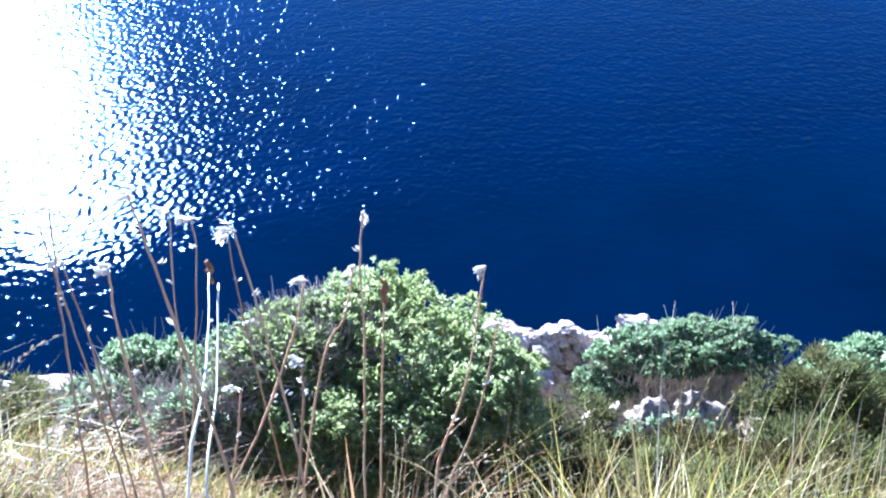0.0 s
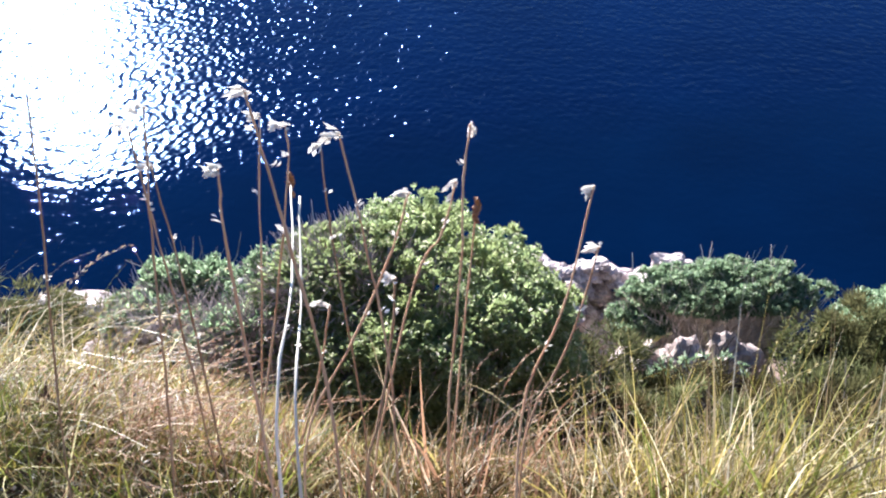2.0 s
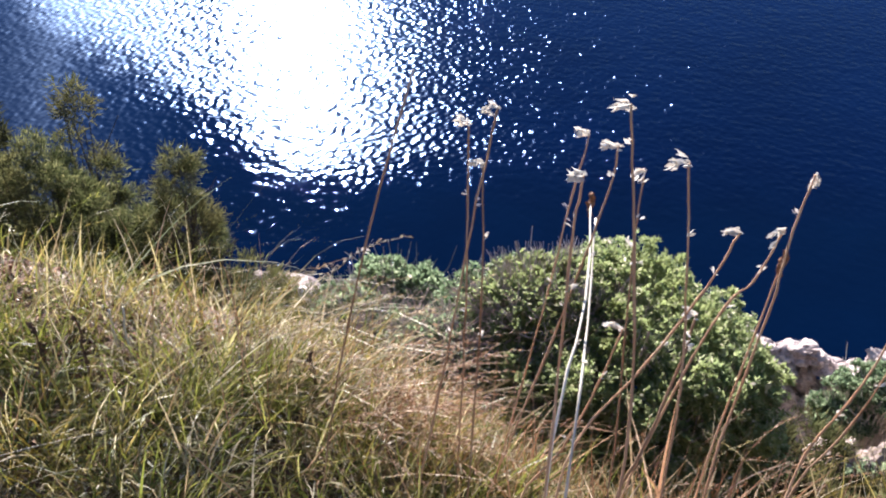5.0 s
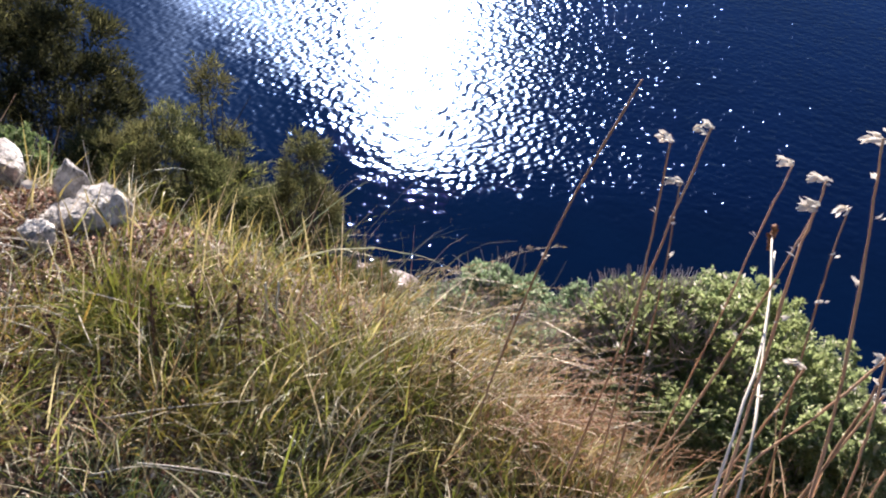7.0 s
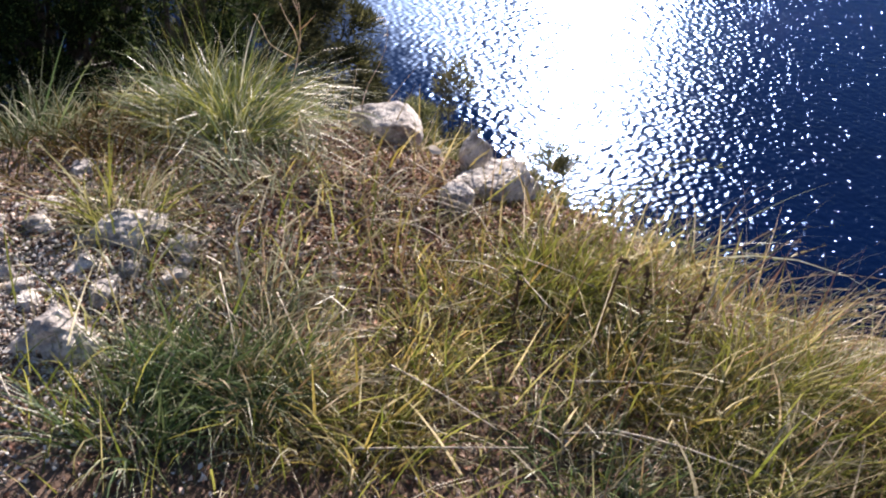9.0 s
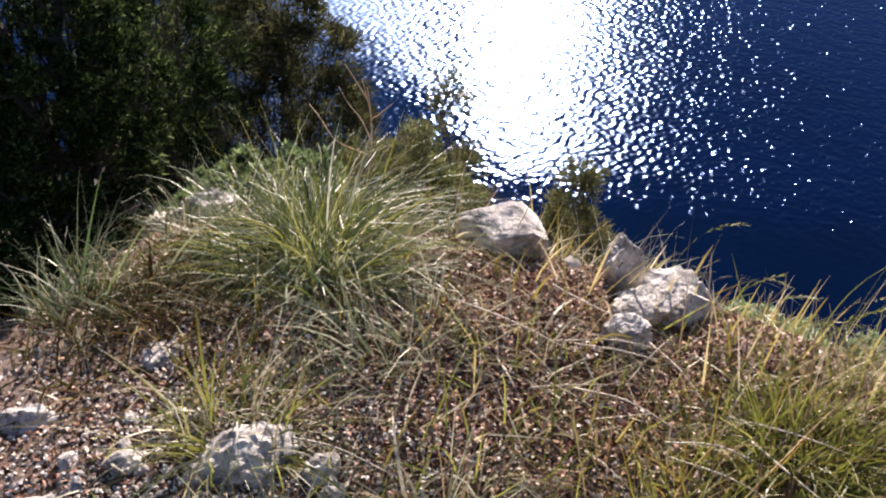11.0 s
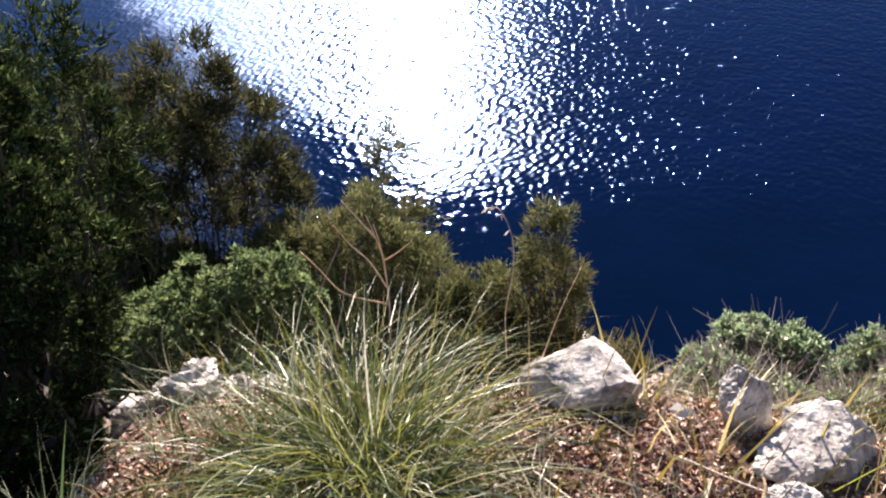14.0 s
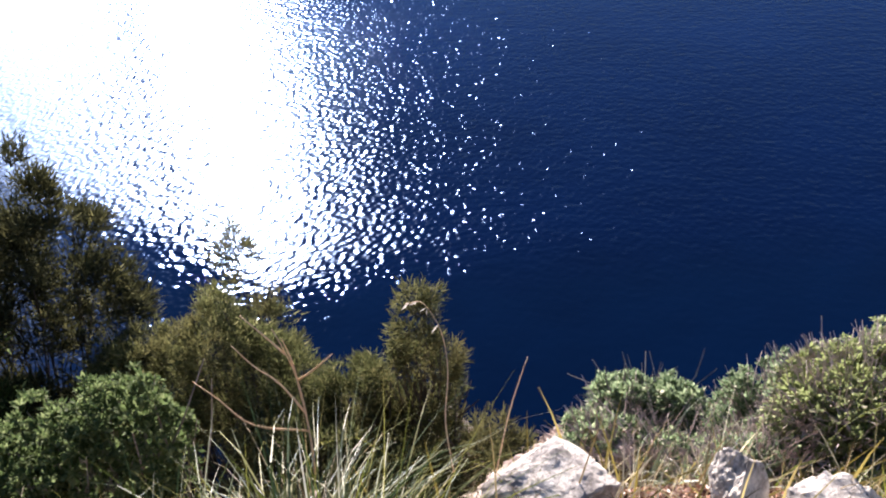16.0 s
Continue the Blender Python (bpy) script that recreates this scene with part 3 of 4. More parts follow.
# ---- rocks ----
def rock(at, size, turn, material, label, seed, rough=0.18, detail=4, group="", face=None, cuts=9, strata=0.0):
    """A weathered stone: a rounded block cut by a few planes and pitted."""
    rng = random.Random(seed)
    bm = bmesh.new()
    bmesh.ops.create_icosphere(bm, subdivisions=detail, radius=1.0)
    planes = [(Vector((rng.uniform(-1, 1), rng.uniform(-1, 1), rng.uniform(-0.6, 1))).normalized(), rng.uniform(0.55, 0.9)) for _ in range(cuts)]
    if face:
        planes += [(Vector(face[k : k + 3]).normalized(), face[k + 3]) for k in range(0, len(face), 4)]
    shift = Vector((seed * 3.1, seed * 1.7, seed * 0.9))
    for v in bm.verts:
        for n, d in planes:
            over = v.co.dot(n) - d
            if over > 0:
                v.co -= n * over * 0.9
        a = noise.fractal(v.co * 1.6 + shift, 1.0, 2.0, 5)
        b = noise.ridged_multi_fractal(v.co * 4.0 + shift, 1.0, 2.0, 4, 1.0, 2.0)
        c = noise.fractal(v.co * 9.0 + shift, 0.9, 2.0, 3) if detail > 4 else 0.0
        if strata:
            v.co.xy *= 1 + strata * math.sin(v.co.z * 17 + a * 4)
        v.co *= 1 + rough * a - rough * 0.3 * (b - 1.0) + rough * 0.22 * c
        v.co = Vector((v.co.x * size[0], v.co.y * size[1], v.co.z * size[2]))
    me = bpy.data.meshes.new("rock")
    bm.to_mesh(me)
    bm.free()
    me.materials.append(material)
    ob = new("rock", me)
    ob.matrix_world = pose(*at, *turn)
    return tagged(ob, label, "rock", group)


rock((-2.515, 1.53, 0.085), (0.112, 0.1, 0.1), (0, 8, 12), LIME, "pale rounded limestone rock at the terrace edge", 1, 0.1, 5, "", (-0.15, -0.22, 1, 0.42, 0.65, -1, -0.1, 0.62, -0.7, -0.2, 0.9, 0.66, 0.5, 0.3, 1, 0.6), 3)
rock((-2.2, 1.55, 0.09), (0.055, 0.058, 0.105), (0, -12, 10), LIME, "small upright limestone rock among litter", 2, 0.15, 5, "", (0.9, -0.8, 0.1, 0.3, -0.5, -0.2, 0.9, 0.62), 4)
rock((-2.075, 1.465, 0.055), (0.112, 0.11, 0.12), (0, 4, -10), LIME, "jagged limestone slab with a dark shaded face", 3, 0.11, 5, "", (0.6, -1, 0.0, 0.45, -0.12, -0.2, 1, 0.55, -0.8, -0.5, 0.6, 0.62), 4, 0.05)
rock((-2.12, 1.42, 0.105), (0.06, 0.05, 0.03), (0, -6, 25), LIME, "flat broken limestone piece on the slab", 9, 0.2, 5, "", (0, -0.2, 1, 0.5), 5, 0.04)
rock((-2.105, 1.31, 0.105), (0.05, 0.045, 0.045), (0, 0, 10), LIME, "small white stone in the litter", 4, 0.18, 5, "", (0, -0.25, 1, 0.6), 3)
for k in range(30):
    x, y = -3.84 + 0.0155 * k + 0.02 * math.sin(k * 5), 1.6 + 0.13 * math.sin(k * 2.1)
    r = 0.02 + 0.032 * math.sin(k * 1.3) ** 2
    rock((x, y, float(ground_z(x, y)) + r * 0.5), (r * 1.4, r, r * 1.05), (14 * math.sin(k * 3), 12 * math.cos(k * 2), k * 57), LIME, "broken pale limestone rubble behind the grass", 205 + k, 0.34, 4, "rubble behind the grass", (0.5, -0.9, 0.2, 0.5, -0.3, 0.2, 1, 0.6))
rock((-4.5, 8.3, -6.0), (0.9, 0.35, 0.45), (0, 8, -15), LIME_FAR, "long pale limestone ledge at the cliff edge", 6)
for x, y, r, h in ((-2.53, 0.6, 0.075, 0.06), (-2.35, 0.3, 0.075, 0.06), (-2.74, 0.2, 0.1, 0.07), (-2.62, 0.06, 0.08, 0.06), (-2.6, 0.35, 0.025, 0.025), (-2.47, 0.32, 0.03, 0.03),
                   (-2.5, 0.47, 0.035, 0.03), (-2.95, 0.5, 0.05, 0.04), (-2.76, 0.36, 0.04, 0.03), (-2.86, 0.75, 0.04, 0.03), (-2.4, 0.1, 0.03, 0.02), (-2.42, 0.52, 0.02, 0.02), (-2.36, 0.1, 0.06, 0.05), (-2.47, 0.0, 0.085, 0.06)):
    rock((x, y, float(ground_z(x, y)) - h * 0.12), (r * 1.35, r * 1.05, h * 0.9), (0, 0, x * 900), LIME, "weathered grey-white stone lying in gravel", int(abs(x * 977 + y * 313)), 0.3, 4, "stones in the gravel")
for k in range(40):
    x, y = -2.62 + 0.2 * math.sin(k * 2.4) + 0.08 * math.sin(k * 7.7), 0.32 + 0.34 * math.sin(k * 1.37)
    r = 0.012 + 0.018 * math.sin(k * 1.9) ** 2
    rock((x, y, float(ground_z(x, y)) + r * 0.1), (r * 1.3, r, r * 0.75), (10 * math.sin(k), 0, k * 71), LIME, "weathered grey-white stone lying in gravel", 900 + k, 0.3, 3, "stones in the gravel")
for k in range(84):
    layer, x = k % 3, 0.45 + 0.0245 * k + 0.05 * math.sin(k * 5)
    crest = -5.32 - 0.16 * math.sin((x - 0.9) * 2.4) ** 2 + 0.08 * math.sin(k * 2.3)
    size = 0.075 + 0.075 * math.sin(k * 1.7) ** 2
    rock((x, 8.4 - 0.14 * layer + 0.06 * math.sin(k * 3), crest - 0.17 * layer), (size * 1.5, size * 1.1, size * 0.8), (16 * math.sin(k), 14 * math.cos(k * 2), 60 * math.sin(k * 4)), LIME_RED if k % 3 == 1 else LIME_FAR,
         "craggy weathered limestone block on the cliff edge", 130 + k, 0.3, 4, "blocks along the cliff edge")
for x, y, z, r, h in ((1.5, 6.55, -5.0, 0.26, 0.3), (1.95, 6.5, -5.08, 0.34, 0.34), (2.35, 6.6, -5.05, 0.3, 0.36), (1.75, 6.35, -5.2, 0.22, 0.24), (1.75, 7.35, -6.0, 0.24, 0.2), (2.1, 7.3, -5.95, 0.26, 0.18), (2.5, 7.35, -5.95, 0.28, 0.22), (2.3, 7.08, -5.68, 0.26, 0.3), (1.9, 7.1, -5.7, 0.26, 0.32), (2.65, 7.08, -5.7, 0.24, 0.28), (1.6, 7.05, -5.75, 0.2, 0.2), (2.75, 7.3, -6.0, 0.22, 0.18), (1.02, 7.9, -5.8, 0.24, 0.36), (1.3, 7.9, -6.1, 0.3, 0.3), (0.7, 8.1, -5.85, 0.25, 0.35), (1.6, 8.0, -6.05, 0.35, 0.3), (2.2, 8.1, -6.1, 0.4, 0.4), (2.8, 8.1, -6.15, 0.4, 0.4), (1.0, 8.4, -6.15, 0.65, 0.55), (2.0, 8.4, -6.2, 0.75, 0.5)):
    rock((x, y, z), (r, r * 0.9, h), (0, 0, x * 300), LIME_RED if y < 6.8 else LIME_FAR, "pale limestone boulder below the cliff edge", int(x * 100 + y * 10), 0.3)
for k in range(64):
    x, y = -3.5 + 0.027 * k + 0.12 * math.sin(k * 7), 5.65 + 0.6 * math.sin(k * 2.7)
    size = 0.05 + 0.06 * math.sin(k * 1.9) ** 2
    rock((x, y, float(ground_z(x, y)) + 0.01), (size * 1.3, size, size * 0.6), (6 * math.sin(k * 3), 0, k * 67), LIME_RED, "flat pale limestone slab on the spur", 60 + k, 0.28, 3, "slabs on the spur")


# ---- litter, gravel ----
def chips(name, spots, size, material, label, seed, flat=0.35, thick=0.7):
    """Small loose bits lying about: folded flakes over several patches (x, y, rx, ry, count)."""
    rng = np.random.default_rng(seed)
    xy = np.concatenate([rng.normal(size=(k, 2)) * [rx, ry] + [x, y] for x, y, rx, ry, k in spots])
    n = len(xy)
    c = np.stack([xy[:, 0], xy[:, 1], ground_z(xy[:, 0], xy[:, 1]) + rng.random(n) * size * 0.5], 1)
    up = unit(rng.normal(size=(n, 3)) * flat + [0, 0, 1])
    a = unit(np.cross(up, rng.normal(size=(n, 3))))
    b = np.cross(up, a)
    s = (size * rng.uniform(0.3, 1.4, n) ** 1.5)[:, None]
    v = np.stack([c - a * s, c + b * s * 0.5 + up * s * 0.25, c + a * s, c - b * s * 0.55 + up * s * 0.2, c + up * s * rng.uniform(0.0, 1.0, (n, 1)) * thick], 1).reshape(-1, 3)
    f = (np.array([[0, 3, 4], [3, 2, 4], [2, 1, 4], [1, 0, 4]])[None] + (np.arange(n) * 5)[:, None, None]).reshape(-1, 3)
    ob = new(name, mesh_of(name, v, f, material))
    return tagged(ob, label, "litter", kind="stuff")


chips("leaf_litter", [(-2.3, 1.2, 0.33, 0.28, 34000), (-1.8, 0.9, 0.5, 0.4, 17000), (-2.7, 1.2, 0.35, 0.3, 13000), (-1.0, 1.2, 0.5, 0.35, 7000), (-2.6, 0.35, 0.35, 0.35, 9000), (-3.25, 1.25, 0.2, 0.25, 9000)], 0.0066, LITTER, "dry brown and pale leaf litter", 70, 1.0, 0.25)
chips("gravel", [(-2.5, 0.22, 0.2, 0.26, 17000), (-2.3, 0.6, 0.2, 0.2, 3500), (-2.85, 0.8, 0.2, 0.25, 3000)], 0.0058, GRIT, "grey-white limestone gravel", 71, 0.6)
chips("scree", [(-2.4, 5.8, 0.65, 0.45, 7000), (-0.5, 7.5, 1.5, 0.8, 3000), (1.6, 7.6, 0.8, 0.3, 900)], 0.045, SCREE, "pale limestone rubble on the slope", 72, 0.6)


# ---- grass ----
def tussock(at, count, height, spread, material, label, seed, width=0.004, droop=0.5, lean=(0, 0), fan=0.75, second=None):
    """A clump of arching blades, the fresh ones and the dead ones each a part."""
    rng = np.random.default_rng(seed)
    ob = thing("grass_tussock", at, label, "grass", "grass tussocks")
    for name, share, stuff, stretch in (("green_foliage", 0.72, material, 1.0), ("straw_foliage", 0.28, second or GRASS_PALE, 1.1)):
        n = int(count * share)
        r = np.sqrt(rng.random(n)) * spread
        a = rng.random(n) * 2 * np.pi
        base = np.stack([np.cos(a) * r, np.sin(a) * r, np.zeros(n)], 1)
        out = np.stack([np.cos(a), np.sin(a), np.zeros(n)], 1)
        way = out * (rng.random(n) ** 0.7 * fan)[:, None] + [lean[0], lean[1], 1.0] + rng.normal(size=(n, 3)) * 0.14
        v, f = blades(base, way, rng.uniform(0.3, 1.12, n) * height * stretch, np.clip(rng.lognormal(-0.25, 0.45, n), 0.4, 2.4) * width, rng.uniform(0.1, 1, n) ** 1.3 * droop, 5, rng)
        part(name, v, f, stuff, ob)
    return ob


for n, (x, y, count, height, lean) in enumerate(((-2.86, 1.24, 360, 0.5, (-0.05, 0.12)), (-2.76, 1.18, 330, 0.49, (0.2, 0.1)), (-2.93, 1.16, 170, 0.38, (-0.35, 0.0)), (-2.82, 1.1, 200, 0.34, (0.0, -0.15)), (-2.68, 1.1, 190, 0.36, (0.25, -0.05)))):
    tussock(on_ground(x, y), int(count * 1.9), height * 0.86, 0.07, GRASS_DEEP if n % 2 == 0 else GRASS_GREEN, "big arching green and straw grass tussock", 40 + n, 0.003, 1.9, lean, 0.95, GRASS_GREEN if n % 2 == 0 else GRASS_SAGE)
GREEN_TUFT = "tuft of green grass among litter"
SAGE_TUFT = "tuft of grey-green grass with bleached blades"
STRAW_TUFT = "tuft of straw-yellow grass on the terrace"
RUSSET_TUFT = "tuft of russet dead grass on the rim"
TALL_TUFT = "tall upright yellow-green grass tuft on the rim"
tussock(on_ground(-2.9, 1.42), 40, 0.32, 0.05, GRASS_DRY, "upright orange-straw grass behind the big tussock", 399, 0.0026, 0.8, (-0.05, 0.1), 0.35, GRASS_DRY)
# patches of grass: middle, reach, tufts, blades, height, fresh and dead colour
BARE = ((-1.58, 0.68, 0.1), (-1.98, 0.95, 0.13), (-2.35, 1.25, 0.2), (-2.1, 1.3, 0.12))
rng = np.random.default_rng(77)
for x0, y0, rx, ry, tufts, count, height, fresh, dead, label in (
        (-2.05, 0.66, 0.12, 0.1, 5, 130, 0.26, GRASS_DRY, GRASS_PALE, STRAW_TUFT), (-2.3, 0.62, 0.14, 0.14, 4, 110, 0.24, GRASS_SAGE, GRASS_PALE, SAGE_TUFT),
        (-2.12, 0.42, 0.09, 0.09, 7, 210, 0.24, GRASS_DEEP, GRASS_DEEP, GREEN_TUFT), (-1.72, 1.2, 0.17, 0.1, 8, 150, 0.27, GRASS_GREEN, GRASS_GREEN, GREEN_TUFT), (-0.72, 1.24, 0.12, 0.08, 6, 150, 0.24, GRASS_OLIVE, GRASS_DRY, STRAW_TUFT), (-0.66, 1.42, 0.1, 0.06, 4, 90, 0.2, GRASS_RED, GRASS_DRY, RUSSET_TUFT),
        (-1.7, 1.05, 0.1, 0.08, 3, 170, 0.26, GRASS_GREEN, GRASS_GOLD, GREEN_TUFT), (-1.15, 1.12, 0.22, 0.14, 8, 200, 0.28, GRASS_GREEN, GRASS_PALE, GREEN_TUFT),
        (-1.3, 0.82, 0.15, 0.1, 6, 190, 0.24, GRASS_DEEP, GRASS_PALE, GREEN_TUFT), (-1.8, 0.6, 0.1, 0.1, 6, 220, 0.22, GRASS_OLIVE, GRASS_GREEN, STRAW_TUFT),
        (-2.45, 1.0, 0.12, 0.1, 2, 80, 0.26, GRASS_SAGE, GRASS_PALE, SAGE_TUFT), (-2.68, 0.62, 0.06, 0.06, 2, 200, 0.27, GRASS_GREEN, GRASS_PALE, GREEN_TUFT),
        # deep green blades at (-3.17, 0.9) carry the bushy tree's shade in their colour
        (-3.17, 0.9, 0.07, 0.14, 5, 110, 0.32, GRASS_SAGE, GRASS_DEEP, SAGE_TUFT), (-3.32, 1.32, 0.1, 0.08, 5, 90, 0.22, GRASS_SAGE, GRASS_PALE, SAGE_TUFT), (-0.98, 1.36, 0.2, 0.06, 6, 110, 0.2, GRASS_DRY, GRASS_RED, STRAW_TUFT),
        (-1.42, 1.36, 0.16, 0.07, 5, 130, 0.22, GRASS_GREEN, GRASS_DRY, GREEN_TUFT), (-1.15, 1.3, 0.12, 0.06, 5, 120, 0.24, GRASS_GREEN, GRASS_OLIVE, GREEN_TUFT), (-0.85, 1.08, 0.16, 0.1, 6, 180, 0.27, GRASS_GREEN, GRASS_DRY, GREEN_TUFT),
        (-1.5, 0.98, 0.1, 0.08, 4, 170, 0.26, GRASS_OLIVE, GRASS_GOLD, STRAW_TUFT), (-0.62, 1.2, 0.08, 0.06, 3, 120, 0.24, GRASS_OLIVE, GRASS_DRY, STRAW_TUFT),
        (-2.3, 1.68, 0.14, 0.04, 3, 45, 0.22, GRASS_SAGE, GRASS_PALE, SAGE_TUFT), (-2.28, 1.12, 0.08, 0.06, 2, 60, 0.17, GRASS_GREEN, GRASS_PALE, GREEN_TUFT)):
    for k in range(tufts):
        x, y = x0 + rng.normal() * rx, y0 + rng.normal() * ry
        size = rng.uniform(0.6, 1.25)
        if any((x - bx) ** 2 + (y - by) ** 2 < r * r for bx, by, r in BARE):
            x, y = x0, y0
        tussock(on_ground(x, y), int(count * size), height * rng.uniform(0.6, 1.15), 0.08, fresh, label, int(rng.integers(1000, 9000)), 0.0037, 0.85, (rng.normal(0.15, 0.2), rng.normal(0.0, 0.15)), 0.8, dead)
for n, (x, y, count, height, material, label) in enumerate((
        (0.43, 1.25, 330, 0.55, GRASS_OLIVE, TALL_TUFT), (0.22, 1.22, 260, 0.46, GRASS_OLIVE, TALL_TUFT), (0.62, 1.26, 340, 0.58, GRASS_GREEN, TALL_TUFT), (0.33, 1.1, 260, 0.4, GRASS_GREEN, TALL_TUFT), (0.82, 1.22, 300, 0.56, GRASS_OLIVE, TALL_TUFT),
        (0.5, 1.42, 200, 0.36, GRASS_DRY, STRAW_TUFT), (0.25, 1.42, 160, 0.34, GRASS_OLIVE, STRAW_TUFT), (0.75, 1.42, 200, 0.4, GRASS_OLIVE, STRAW_TUFT),
        (0.05, 1.25, 120, 0.42, GRASS_RED, RUSSET_TUFT), (-0.15, 1.26, 120, 0.38, GRASS_RED, RUSSET_TUFT), (-0.33, 1.35, 60, 0.3, GRASS_RED, RUSSET_TUFT), (-0.55, 1.4, 60, 0.28, GRASS_RED, RUSSET_TUFT), (0.1, 1.08, 160, 0.34, GRASS_DRY, STRAW_TUFT), (-0.2, 1.1, 110, 0.24, GRASS_DRY, STRAW_TUFT),
        (0.35, 1.55, 220, 0.34, GRASS_DRY, STRAW_TUFT), (0.6, 1.56, 220, 0.36, GRASS_OLIVE, STRAW_TUFT), (0.15, 1.55, 160, 0.3, GRASS_RED, RUSSET_TUFT), (0.85, 1.52, 220, 0.38, GRASS_OLIVE, STRAW_TUFT), (0.95, 1.36, 200, 0.42, GRASS_GREEN, TALL_TUFT), (0.45, 1.7, 160, 0.3, GRASS_RED, RUSSET_TUFT), (0.75, 1.7, 160, 0.32, GRASS_DRY, STRAW_TUFT))):
    tussock(on_ground(x, y), int(count * 0.62), height * 0.95, 0.12, material, label, 500 + n, 0.0044, 0.45, (0.05, 0.0), 0.45, GRASS_DRY)

for n, (x, y, height, material) in enumerate(((-1.3, 1.55, 0.42, GRASS_SAGE), (-1.15, 1.56, 0.4, GRASS_GREEN), (-1.0, 1.52, 0.4, GRASS_SAGE), (-1.45, 1.55, 0.4, GRASS_GREEN), (-0.85, 1.5, 0.34, GRASS_RED), (-1.6, 1.46, 0.44, GRASS_SAGE), (-1.68, 1.42, 0.42, GRASS_GREEN))):
    tussock(on_ground(x, y), 34, height, 0.09, material, "sparse tuft of thin blades leaning over the rim", 600 + n, 0.0024, 0.6, (0.6, 0.05), 0.7, GRASS_DRY)


def plume(at, count, height, material, label, seed, wind=(0.45, 0.0), nod=0.45, spread=0.07):
    """A clump of thin flowering stems bent over by the wind, each set with small spikelets along its nodding top."""
    rng = np.random.default_rng(seed)
    ob = thing("flowering_grass", at, label, "grass", "flowering grass")
    base = np.concatenate([rng.normal(size=(count, 2)) * spread, np.zeros((count, 1))], 1)
    way = unit(np.array([wind[0] * 0.5, wind[1] * 0.5, 1.0]) + rng.normal(size=(count, 3)) * [0.16, 0.16, 0.05])
    blow = unit(np.array([wind[0], wind[1], 0.0]) + rng.normal(size=(count, 3)) * [0.16, 0.2, 0.0])
    tall = height * rng.uniform(0.6, 1.1, count)
    bow = nod * rng.uniform(0.5, 1.4, count)

    def along(s):
        """The stem's points and directions at the shares s of its length."""
        s = np.asarray(s)[None, :, None]
        h, w = tall[:, None, None], bow[:, None, None]
        p = base[:, None] + way[:, None] * h * s + blow[:, None] * h * w * s**2.4 - np.array([0, 0, 1.0]) * h * w * 0.55 * s**3
        d = way[:, None] + blow[:, None] * w * 2.4 * s**1.4 - np.array([0, 0, 1.0]) * w * 1.65 * s**2
        return p, unit(d)

    mid, _ = along(np.linspace(0, 1, 8))
    side = unit(np.cross(way, rng.normal(size=(count, 3))))[:, None] * (0.0011 * (1 - 0.6 * np.linspace(0, 1, 8)))[None, :, None]
    v = np.stack([mid - side, mid + side], 2).reshape(-1, 3)
    k = np.arange(7)
    f = (np.stack([2 * k, 2 * k + 1, 2 * k + 3, 2 * k + 2], 1)[None] + (np.arange(count) * 16)[:, None, None]).reshape(-1, 4)
    part("stems", v, f, material, ob)
    p, d = along(np.linspace(0.66, 1.0, 9))
    p, d = p.reshape(-1, 3), d.reshape(-1, 3)
    v, f = leaves(p, d, 2, np.full(len(p), 0.015), 0.15, 0.1, rng)
    part("spikelets", v, f, material, ob)
    return ob


GOLD_PLUME = "golden-orange flowering grass bent over by the wind"
PALE_PLUME = "bleached flowering grass nodding in the wind"
rng = np.random.default_rng(31)
for x0, y0, rx, ry, clumps, stems, height, material, label in (
        (-0.98, 1.4, 0.12, 0.05, 6, 16, 0.3, GRASS_DRY, GOLD_PLUME), (-0.8, 1.38, 0.08, 0.05, 5, 18, 0.27, GRASS_RED, GOLD_PLUME),
        (-0.72, 1.25, 0.1, 0.06, 3, 12, 0.3, GRASS_RED, GOLD_PLUME), (-1.25, 1.38, 0.12, 0.05, 3, 10, 0.32, GRASS_DRY, PALE_PLUME),
        (-1.72, 1.42, 0.14, 0.05, 3, 7, 0.3, GRASS_GREEN, PALE_PLUME), (-1.5, 1.3, 0.16, 0.07, 3, 7, 0.32, GRASS_OLIVE, PALE_PLUME),
        (-1.2, 1.1, 0.2, 0.1, 3, 6, 0.34, GRASS_OLIVE, PALE_PLUME), (0.5, 1.35, 0.3, 0.08, 6, 12, 0.46, GRASS_OLIVE, PALE_PLUME),
        (-0.1, 1.3, 0.2, 0.06, 4, 10, 0.32, GRASS_RED, GOLD_PLUME)):
    for k in range(clumps):
        x, y = x0 + rng.normal() * rx, y0 + rng.normal() * ry
        plume(on_ground(x, y), stems, height * rng.uniform(0.85, 1.45), material, label, int(rng.integers(1000, 9000)), (0.5, rng.normal(0, 0.1)), 0.32 if x > 0 else 0.55)


